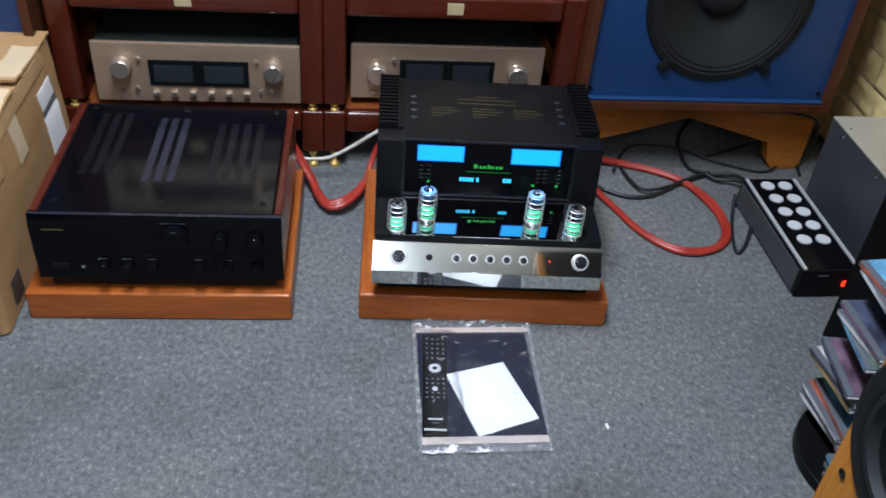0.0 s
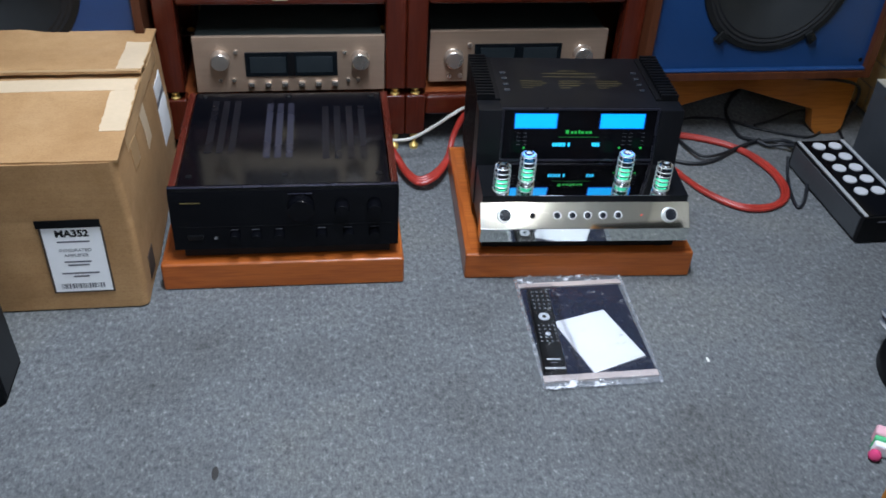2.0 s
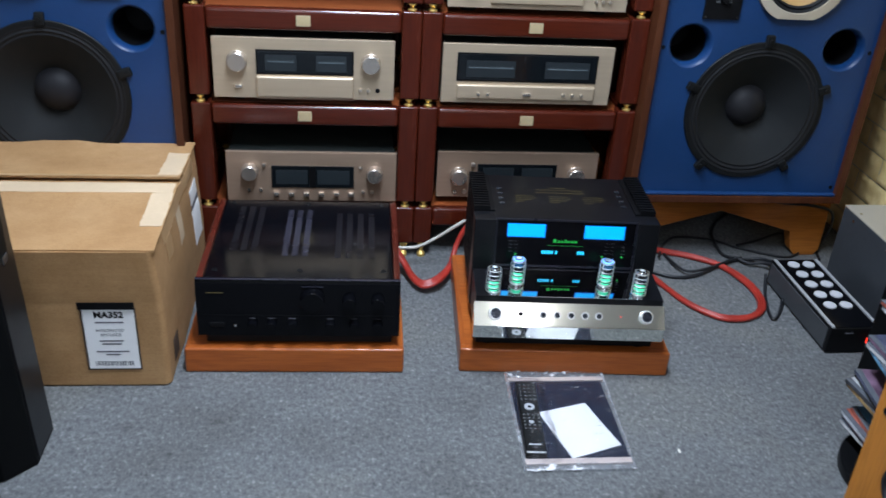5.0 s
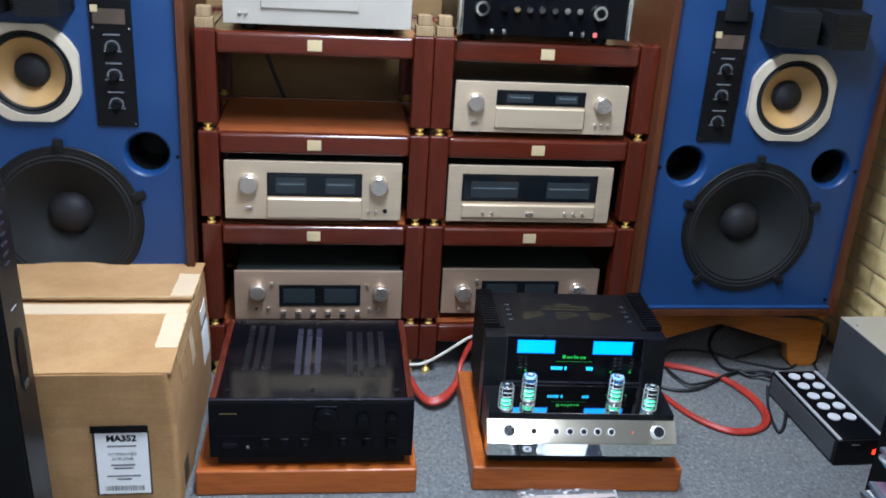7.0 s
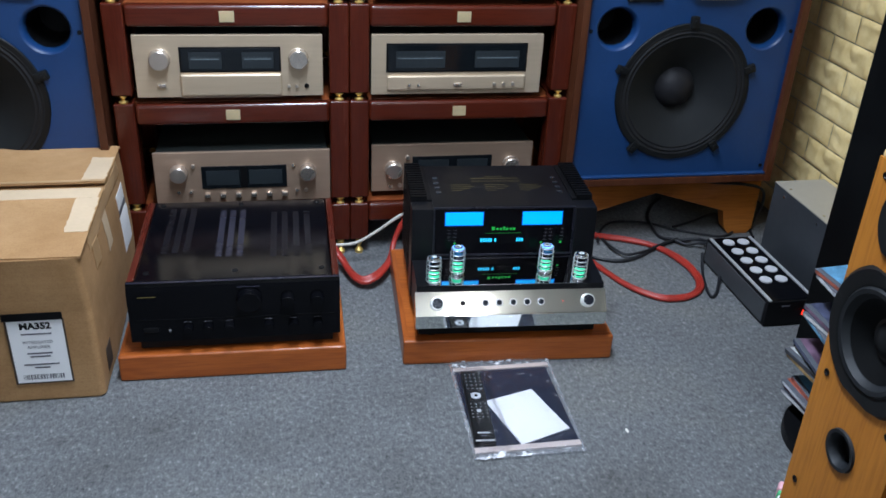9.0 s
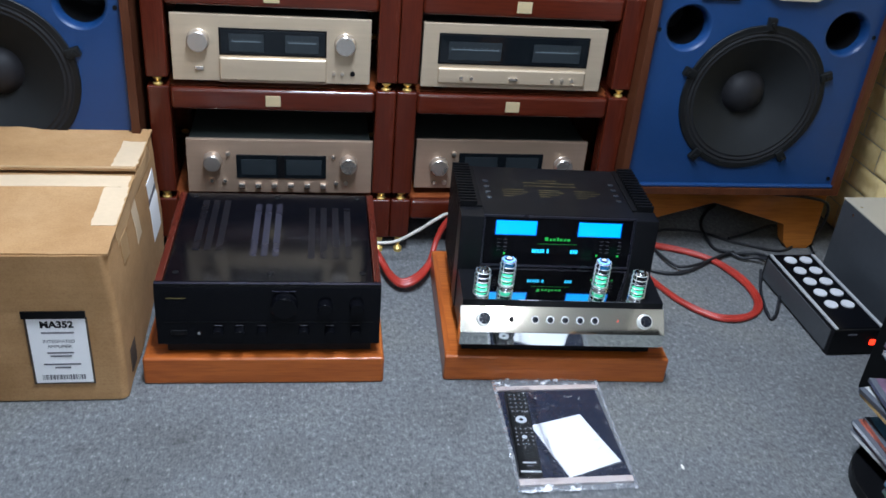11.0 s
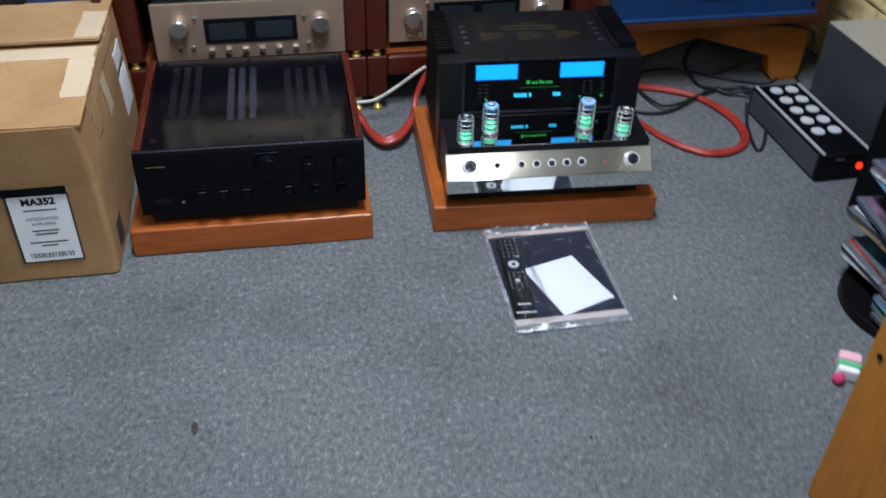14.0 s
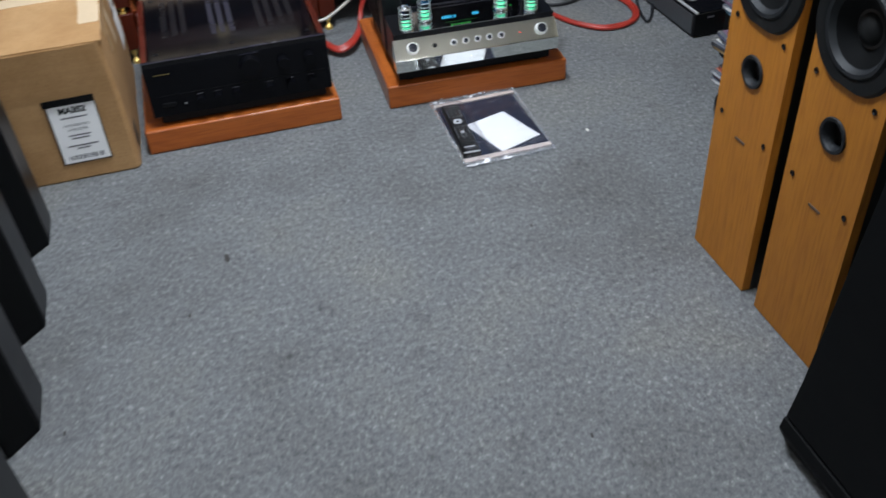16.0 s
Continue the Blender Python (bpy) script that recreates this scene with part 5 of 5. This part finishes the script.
for j in range(NV + 1):
    row = []
    for i in range(NU + 1):
        u, v = i / NU, j / NV
        p = Vector((bag_x(u, v) * 1.03 - 0.002, -0.009 + v * 0.339, 0))
        z = 0.0045 + 0.005 * (noise.noise(p * 22) + 0.5 * noise.noise(p * 55))
        away = math.hypot(max(0, abs(p.x - 0.046) - 0.022), max(0, abs(p.y - 0.156) - 0.124))
        over = math.hypot(max(0, abs(p.x - 0.140) - 0.080), max(0, abs(p.y - 0.12) - 0.09))
        cover = max(0.0185 * max(0, 1 - away / 0.022), 0.006 * max(0, 1 - over / 0.03))
        edge = min(u, 1 - u, v, 1 - v)
        z = max(z, 0.0035 + cover + 0.0035 * abs(noise.noise(p * 40)))
        if edge < 0.06 and cover < 0.004:
            z = 0.003 + 0.012 * abs(noise.noise(p * 45))
        row.append(bm.verts.new((p.x + 0.003 * noise.noise(p * 9), p.y + 0.004 * noise.noise(p * 8 + Vector((3, 0, 0))), z)))
    grid.append(row)
for j in range(NV):
    for i in range(NU):
        bm.faces.new((grid[j][i], grid[j][i + 1], grid[j + 1][i + 1], grid[j + 1][i]))
part("film", bm, M_FILM, t, "clear film")
part("backing_card", one_box(0.006, 0.228, 0.022, 0.294, 0.0012, 0.0024), M_CARD_DARK, t, "dark backing sheet")


def seal_strip(y0, y1):
    bm = bm_new()
    n = 30
    a = [[bm.verts.new((bag_x(i / n, y / 0.318), y, 0.0055 + 0.002 * abs(noise.noise(Vector((i * 0.4, y * 30, 0)))))) for i in range(n + 1)] for y in (y0, (y0 + y1) / 2, y1)]
    lo = [[bm.verts.new((v.co.x, v.co.y, 0.001)) for v in r] for r in a]
    for r0, r1 in ((a[0], a[1]), (a[1], a[2]), (lo[0], a[0]), (a[2], lo[2])):
        for i in range(n):
            bm.faces.new((r0[i], r0[i + 1], r1[i + 1], r1[i]))
    return bm


def film_edge(y0, y1, seed):
    bm = bm_new()
    n, m = 60, 5
    g = []
    for j in range(m + 1):
        y = y0 + (y1 - y0) * j / m
        g.append([bm.verts.new((bag_x(i / n, y / 0.318) * 1.02, y + 0.004 * noise.noise(Vector((i * 0.3, j * 0.2, seed))), 0.005 + 0.009 * abs(noise.noise(Vector((i * 0.55, j * 0.8, seed)))))) for i in range(n + 1)])
    for j in range(m):
        for i in range(n):
            bm.faces.new((g[j][i], g[j][i + 1], g[j + 1][i + 1], g[j + 1][i]))
    return bm


def film_side(x0, x1, seed):
    bm = bm_new()
    n, m = 60, 3
    g = []
    for j in range(m + 1):
        g.append([bm.verts.new((x0 + (x1 - x0) * j / m + i / n * 0.008 + 0.002 * noise.noise(Vector((i * 0.3, j * 0.5, seed))), -0.006 + 0.334 * i / n, 0.004 + 0.006 * abs(noise.noise(Vector((i * 0.4, j * 0.9, seed)))))) for i in range(n + 1)])
    for j in range(m):
        for i in range(n):
            bm.faces.new((g[j][i], g[j][i + 1], g[j + 1][i + 1], g[j + 1][i]))
    return bm


part("film_edge", film_side(-0.006, 0.002, 5), M_FILM_SIDE, t, "creased clear film edge")
part("film_edge", film_side(0.227, 0.233, 7), M_FILM_SIDE, t, "creased clear film edge")
part("film_edge", film_edge(-0.010, 0.010, 3), M_FILM_EDGE, t, "crumpled clear film edge")
part("film_edge", film_edge(0.305, 0.332, 9), M_FILM_EDGE, t, "crumpled clear film edge")
part("seal_strip", seal_strip(0.010, 0.026), M_STRIP, t, "pale sealed end")
part("seal_strip", seal_strip(0.292, 0.306), M_STRIP, t, "pale sealed end")

t = thing("remote_control", "slim black remote control inside the plastic bag", "remote control", pose(0.407, 1.188, 0.0026, 0, 0, -4.2))
part("body", one_box(0, 0.046, 0, 0.246, 0, 0.0165, 0.004, 3), M_BLACK, t)
part("end_strip", one_box(0.003, 0.043, 0.0015, 0.006, 0.0158, 0.0172, 0.0005), M_ALU, t)
for r in range(5):
    for c in range(4):
        part("key", one_box(0.0065 + c * 0.0105, 0.0095 + c * 0.0105, 0.178 + r * 0.0130, 0.1806 + r * 0.0130, 0.016, 0.0176, 0.0005), M_KEY, t)
for r in range(5):
    for c in range(4):
        if (r == 2 and c in (1, 2)):
            continue
        part("key", one_box(0.0065 + c * 0.0105, 0.0095 + c * 0.0105, 0.078 + r * 0.0115, 0.0806 + r * 0.0115, 0.016, 0.0176, 0.0005), M_KEY, t)
pad = part("direction_pad", lathe(bm_new(), [(0.0045, 0), (0.0115, 0), (0.0115, 0.0022), (0.0045, 0.0022), (0.0045, 0)], (0.023, 0.152, 0.0162), "z", 28), M_INK_WHITE, t, "silver ring pad")
part("pad_centre", cyl(bm_new(), (0.023, 0.152, 0.0162), 0.004, 0.0018, "z", 16), M_BLACK_G, t)
part("round_key", cyl(bm_new(), (0.023, 0.100, 0.0162), 0.0055, 0.0022, "z", 20, 0.0006), M_INK_WHITE, t)
part("maker_bar", one_box(0.010, 0.036, 0.026, 0.030, 0.0163, 0.0168), M_INK_WHITE, t)
part("model_bar", one_box(0.017, 0.029, 0.018, 0.0205, 0.0163, 0.0168), M_INK, t)

bm = bm_new()
q = [(0.508, 1.184), (0.624, 1.223), (0.577, 1.367), (0.463, 1.336)]
N = 12
rows = []
for j in range(N + 1):
    r = []
    for i in range(N + 1):
        u, v = i / N, j / N
        x = (1 - v) * ((1 - u) * q[0][0] + u * q[1][0]) + v * ((1 - u) * q[3][0] + u * q[2][0])
        y = (1 - v) * ((1 - u) * q[0][1] + u * q[1][1]) + v * ((1 - u) * q[3][1] + u * q[2][1])
        r.append((bm.verts.new((x, y, 0.0050 + 0.0012 * noise.noise(Vector((x * 14, y * 14, 2))))), bm.verts.new((x, y, 0.0026))))
    rows.append(r)
for j in range(N):
    for i in range(N):
        bm.faces.new([rows[j][i][0], rows[j][i + 1][0], rows[j + 1][i + 1][0], rows[j + 1][i][0]])
        bm.faces.new([rows[j][i][1], rows[j + 1][i][1], rows[j + 1][i + 1][1], rows[j][i + 1][1]])
for i in range(N):
    for (a, b) in (((0, i), (0, i + 1)), ((N, i + 1), (N, i)), ((i + 1, 0), (i, 0)), ((i, N), (i + 1, N))):
        p, s = rows[a[0]][a[1]], rows[b[0]][b[1]]
        bm.faces.new([p[0], p[1], s[1], s[0]])
solo("leaflet", bm, M_LEAFLET, "folded white paper leaflet inside the plastic bag", "leaflet")


# ---- wooden tower loudspeakers ----
def wood_tower(yc):
    """Local: front at x = 0 facing -x, middle at y = 0."""
    t = thing("tower_loudspeaker", "slim light wooden tower loudspeaker with black woofer and tweeter", "loudspeaker", pose(0.775, yc, 0, 0, 0, 0), "wooden tower loudspeakers")
    W, H = 0.184, 0.852
    part("cabinet", one_box(0.018, 0.30, -W / 2 + 0.001, W / 2 - 0.001, 0.0, H - 0.001, 0.002), M_TOWER_SIDE, t, "dark laminate cabinet")
    wz, tz, pz = 0.623, 0.780, 0.445
    bm = baffle_with_holes(-W / 2, W / 2, 0.002, H - 0.010, [(0, wz, 0.070), (0, pz, 0.026)], 0.0, 0.0178)
    bmesh.ops.rotate(bm, verts=bm.verts, cent=(0, 0, 0), matrix=Matrix.Rotation(radians(-90), 3, "Z"))
    part("front_baffle", bm, M_TOWER, t, "cherry wood front baffle")
    part("baffle_edge", one_box(0.001, 0.0055, -W / 2 + 0.002, W / 2 - 0.002, H - 0.0100, H, 0.002), M_TOWER_EDGE, t)
    part("top_panel", one_box(0.0056, 0.0179, -W / 2 + 0.002, W / 2 - 0.002, H - 0.0098, H - 0.001, 0.001), M_TOWER_SIDE, t)
    wf = part("woofer_frame", lathe(bm_new(), [(0.070, -0.004), (0.071, 0.003), (0.076, 0.006), (0.094, 0.005), (0.099, 0.0), (0.070, -0.001)], (0, 0, wz), "-x", 64, (1, 1), 0.0895), M_CAST, t, "black woofer frame")
    part("surround", lathe(bm_new(), [(0.073, 0.003), (0.069, 0.008), (0.063, 0.007), (0.058, -0.001), (0.056, -0.002)], (0, 0, wz), "-x", 48), M_TOWER_RUBBER, wf)
    part("cone", lathe(bm_new(), [(0.057, -0.0015), (0.044, -0.010), (0.024, -0.021)], (0, 0, wz), "-x", 48), M_BLACK_V, wf)
    part("dust_cap", lathe(bm_new(), [(0.026, -0.020), (0.021, -0.012), (0.012, -0.008), (0, -0.007)], (0, 0, wz), "-x", 32), M_CAST, wf)
    for a in (15, 75, 135, 195, 255, 315):
        part("screw", cyl(bm_new(), (-0.004, 0.0845 * math.cos(radians(a)), wz + 0.0845 * math.sin(radians(a))), 0.0025, 0.002, "-x", 10), M_CAST, wf)
    bm = bm_new()
    poly = []
    for i in range(48):
        a = 2 * math.pi * i / 48
        poly.append((0.058 * math.cos(a), tz + max(-0.046, min(0.046, 0.057 * math.sin(a)))))
    prism(bm, poly, -0.004, 0.001, "x")
    tf = part("tweeter_plate", bm, M_CAST, t, "black tweeter plate")
    part("tweeter_dome", lathe(bm_new(), [(0.022, 0.004), (0.018, 0.0045), (0.013, 0.0035), (0.012, 0.005), (0.008, 0.010), (0, 0.012)], (0, 0, tz), "-x", 24), M_DUST, tf)
    part("port", lathe(bm_new(), [(0.031, 0.0), (0.030, 0.004), (0.025, 0.0035), (0.021, -0.004), (0.021, -0.022), (0, -0.0225)], (0, 0.0, pz), "-x", 32), M_TOWER_RUBBER, t, "black bass port")
    for sy in (-0.070, 0.070):
        for sz in (0.824, 0.526, 0.330):
            part("grille_socket", lathe(bm_new(), [(0.0055, 0.001), (0.0055, 0.002), (0.004, 0.002), (0.003, 0.0008), (0, 0.0006)], (0, sy, sz), "-x", 14), M_BLACK, t)
    part("maker_plate", one_box(-0.0015, 0.001, -0.015, 0.015, 0.2995, 0.304), M_MARK, t)
    return t


wood_tower(0.622)
wood_tower(0.393)


# ---- black tower loudspeakers ----
def black_tower(yc, h):
    """Front faces +x with bevelled front corners and a sloping top."""
    t = thing("black_tower_loudspeaker", "matte black tower loudspeaker with angled front corners", "loudspeaker", pose(-0.575, yc, 0), "black tower loudspeakers")
    c, w, d = 0.050, 0.107, 0.34
    bm = bm_new()
    poly = [(0, -w / 2), (0, w / 2), (-c, w / 2 + c), (-d, w / 2 + c), (-d, -w / 2 - c), (-c, -w / 2 - c)]
    prism(bm, poly, 0.0, h, "z")
    for v in bm.verts:
        if v.co.z > h - 0.001:
            v.co.z -= max(0, v.co.x + 0.06) * 0.5
            v.co.x = min(v.co.x, -0.02) if v.co.x > -0.01 else v.co.x
    part("cabinet", bevel_all(bm, 0.004), M_BLACK_V, t)
    # the narrow front leans back a little
    bm = prism(bm_new(), [(0.0022, 0.012), (-0.0176, h - 0.030), (-0.0250, h - 0.030), (-0.0050, 0.012)], -w / 2 + 0.006, w / 2 - 0.006, "y")
    part("front_panel", bevel_all(bm, 0.001), M_SATIN, t, "satin black front panel")

    def on_front_panel(z, y=0.0):
        return pose(0.0022 - 0.0253 * z, y, z, 0, 0, 90)
    # small ribs whose white glints come from their pale colour
    for k in range(6):
        rib = part("vent_rib", one_box(-0.014, 0.010, -0.0030, 0.001, 0, 0.005, 0.0008), M_SLOT_SHINE, t)
        rib.matrix_local = on_front_panel(0.675 + k * 0.018)
    bar = part("maker_bar", one_box(-0.014, 0.012, -0.0012, 0.001, 0, 0.003), M_KEY, t)
    bar.matrix_local = on_front_panel(0.592)
    scoop = prism(bm_new(), [(0.020 * math.cos(math.pi * k / 8), 0.055 * math.sin(math.pi * k / 8)) for k in range(9)] + [(-0.020, -0.05), (-0.006, -0.072), (0.014, -0.066), (0.020, -0.05)], -0.0025, 0.001, "y")
    port = part("slot_port", scoop, M_BLACK_V, t, "deep black slot port")
    port.matrix_local = on_front_panel(0.500)
    part("port_lip", one_box(-0.012, 0.012, -0.0048, -0.0022, -0.066, -0.050, 0.001), M_CAP, port)
    return t


for yc in (1.258, 0.974, 0.690, 0.406):
    black_tower(yc, 0.83)

t = thing("black_floor_loudspeaker", "large matte black floor loudspeaker with a sloping front", "loudspeaker", Matrix())
bm = bm_new()
prism(bm, [(0.640, 0.0), (0.618, 0.045), (0.622, 0.070), (1.03, 0.070), (1.03, 0.0)], -0.12, 0.178, "y")
part("base", bevel_all(bm, 0.004), M_BLACK_V, t)
bm = bm_new()
prism(bm, [(0.634, 0.071), (0.647, 0.150), (0.684, 0.490), (0.726, 0.90), (1.02, 0.90), (1.02, 0.071)], -0.12, 0.178, "y")
part("cabinet", bevel_all(bm, 0.005), M_BLACK_V, t)
bm = bm_new()
prism(bm, [(0.623, 0.075), (0.636, 0.150), (0.673, 0.490), (0.713, 0.885), (0.7235, 0.885), (0.6835, 0.490), (0.6465, 0.150), (0.6335, 0.075)], -0.115, 0.174, "y")
part("grille", bevel_all(bm, 0.003), M_BLACK_V, t, "black cloth grille")

t = thing("tall_black_loudspeaker", "tall plain black loudspeaker cabinet standing by the wall", "loudspeaker", Matrix())
part("cabinet", one_box(1.262, 1.60, 1.13, 1.44, 0.0, 1.35, 0.006), M_BLACK_V, t)
part("plinth", one_box(1.270, 1.595, 1.125, 1.432, 0.0, 0.03, 0.003), M_BLACK, t)


# ---- disc rack ----
t = thing("disc_rack", "black disc rack on a round base, half full of discs", "rack", pose(1.185, 1.150, 0))
bm = bm_new()
prism(bm, [(min(0.070, 0.029 + 0.144 * math.cos(2 * math.pi * i / 56)), -0.050 + 0.144 * math.sin(2 * math.pi * i / 56)) for i in range(56) if math.cos(2 * math.pi * i / 56) < 0.31], 0.0, 0.025, "z")
part("base", bevel_all(bm, 0.004), M_BLACK, t, "black rounded base")
part("column", one_box(0.030, 0.060, -0.085, 0.095, 0.02, 0.62, 0.003), M_BLACK, t)
SHELVES = [0.060, 0.150, 0.250, 0.345]
for z in SHELVES:
    part("shelf", one_box(-0.052, 0.055, -0.078, 0.095, z - 0.006, z, 0.001), M_BLACK, t)
ART = [(0.62, 0.64, 0.68), (0.08, 0.09, 0.15), (0.45, 0.12, 0.08), (0.14, 0.36, 0.56), (0.50, 0.32, 0.13), (0.74, 0.73, 0.72), (0.06, 0.06, 0.07), (0.20, 0.12, 0.18), (0.12, 0.22, 0.15)]
M_ART = [plain("cover_print", shade(c, 0.85), 0.3, 0, 0.75, 60, 0.0) for c in ART]
M_CASE_CLEAR = plain("case_plastic", (0.105, 0.115, 0.135), 0.12, 0, 0.1, 10, 0.02, 0.0005, 0.8)
random.seed(11)


def disc_case(m, k):
    c = thing("disc_case", "clear plastic disc case with printed cover and spine", "disc case", m, "disc cases")
    part("case", one_box(-0.062, 0.062, -0.071, 0.071, 0, 0.0098, 0.0008), M_CASE_CLEAR, c)
    part("cover", one_box(-0.050, 0.0605, -0.0695, 0.0695, 0.0092, 0.0102), M_ART[k % 9], c, "printed cover")
    part("tray_edge", one_box(-0.0612, 0.0612, -0.0716, -0.0702, 0.0030, 0.0066), M_PAPER if k % 3 else M_ART[k % 9], c, "pale tray edge")
    part("spine", one_box(-0.0626, -0.0605, -0.068, 0.068, 0.0016, 0.0082), M_ART[(k * 2 + 5) % 9], c, "printed spine")
    return c


n = 0
for z, count, dx in ((0.060, 4, -0.010), (0.150, 4, 0.0), (0.250, 3, 0.012), (0.345, 2, 0.030)):
    for k in range(count):
        jx, jy, jr = random.uniform(-0.010, 0.010), random.uniform(-0.012, 0.012), random.uniform(-8, 8)
        disc_case(pose(1.185 - 0.012 + dx * 0 + jx, 1.160 + jy, z + 0.0104 * k, 0, 0, jr), n)
        n += 1
for k in range(7):
    disc_case(pose(1.150 + random.uniform(-0.006, 0.006), 0.995 + random.uniform(-0.006, 0.006), 0.0262 + 0.0104 * k, 0, 0, random.uniform(-6, 6)), n)
    n += 1

# small plush toy
t = thing("soft_toy", "small pink, green and white soft toy lying on the carpet", "toy", pose(0.982, 0.953, 0, 0, 0, -32) @ Matrix.Scale(0.88, 4))


def plush_block(y0, y1, hw, z1):
    bm = one_box(-hw, hw, y0, y1, 0.0, z1, 0.006, 3)
    for v in bm.verts:
        k = 0.0018 * noise.noise(v.co * 90)
        v.co.x += k
        v.co.z = max(0, v.co.z + k)
    return bm


part("head", plush_block(0.002, 0.030, 0.023, 0.040), M_PINK, t, "pink head")
part("belt", plush_block(-0.010, 0.003, 0.024, 0.036), M_GREEN_P, t, "green band")
part("body", plush_block(-0.026, -0.009, 0.023, 0.032), M_PAPER, t, "white body")
part("ball", lathe(bm_new(), [(0, 0), (0.008, 0.002), (0.0125, 0.008), (0.0130, 0.013), (0.0105, 0.020), (0.005, 0.0245), (0, 0.0255)], (-0.016, -0.036, 0.0), "z", 20), M_RASP, t, "raspberry-red ball")

# lint and dark spots on the carpet
M_SPOT = plain("dark_spot", (0.035, 0.032, 0.03), 0.9, 0, 0.2, 60, 0.2)
M_LINT = plain("pale_lint", (0.70, 0.68, 0.62), 0.9, 0, 0.1, 60, 0.2)
for x, y, r, mat_ in ((-0.198, 1.012, 0.010, M_SPOT), (-0.293, 0.850, 0.004, M_SPOT), (-0.534, 0.614, 0.004, M_SPOT), (0.465, 0.883, 0.004, M_SPOT), (0.342, 0.297, 0.004, M_SPOT), (0.748, 1.206, 0.005, M_LINT)):
    bm = bm_new()
    lathe(bm, [(0, 0), (r, 0), (r * 0.8, 0.0012), (0, 0.0016)], (x, y, 0), "z", 10, (0.6, 1.5))
    solo("carpet_speck", bm, mat_, "small pale lint fleck on the carpet" if mat_ is M_LINT else "small dark speck on the carpet", "speck", "carpet specks")


# ---- foam brick cladding ----
def foam_brick(l, h, seed):
    """A pillow-shaped brick with a lumpy face: x along, z up, bulging to -y."""
    bm = bm_new()
    nx, nz = 16, 8
    g = []
    for j in range(nz + 1):
        row = []
        for i in range(nx + 1):
            u, v = i / nx, j / nz
            e = min(u * l, (1 - u) * l, v * h, (1 - v) * h)
            p = Vector((u * l * 20 + seed * 7.3, v * h * 16 + u * l * 5, seed * 3.1))
            facet = noise.voronoi(p)[0]
            chip = min(facet[1] - facet[0], 0.5) * 0.013 + 0.004 * noise.noise(p * 0.8) + 0.005 * noise.noise(p * 2.5)
            b = 0.007 + max(-0.003, chip) * min(1, e / 0.010)
            row.append(bm.verts.new((u * l, -b if e > 0 else -0.0055, v * h)))
        g.append(row)
    for j in range(nz):
        for i in range(nx):
            bm.faces.new((g[j][i], g[j][i + 1], g[j + 1][i + 1], g[j + 1][i]))
    for f in bm.faces:
        f.smooth = True
    me = bpy.data.meshes.new("brick")
    bm.normal_update()
    bm.to_mesh(me)
    bm.free()
    me.materials.append(M_FOAM)
    return me


BL, BHH = 0.200, 0.077
KINDS = [foam_brick(BL - 0.003, BHH - 0.003, s) for s in range(6)]
random.seed(3)
for row in range(18):
    for k in range(6):
        y = 2.60 - BL * k - (BL / 2 if row % 2 else 0)
        if y - BL < 1.40 or row * BHH > 1.38:
            continue
        ob = new("brick", random.choice(KINDS))
        ob.parent = wall_east
        ob.matrix_local = pose(WX1 - 0.001, y, row * BHH + 0.002, 0, 0, -90)
for row in range(13, 18):
    for k in range(8):
        x = -0.55 + BL * k + (BL / 2 if row % 2 else 0)
        ob = new("brick", random.choice(KINDS))
        ob.parent = wall_north
        ob.matrix_local = pose(x, WY1 - 0.001, row * BHH + 0.002)
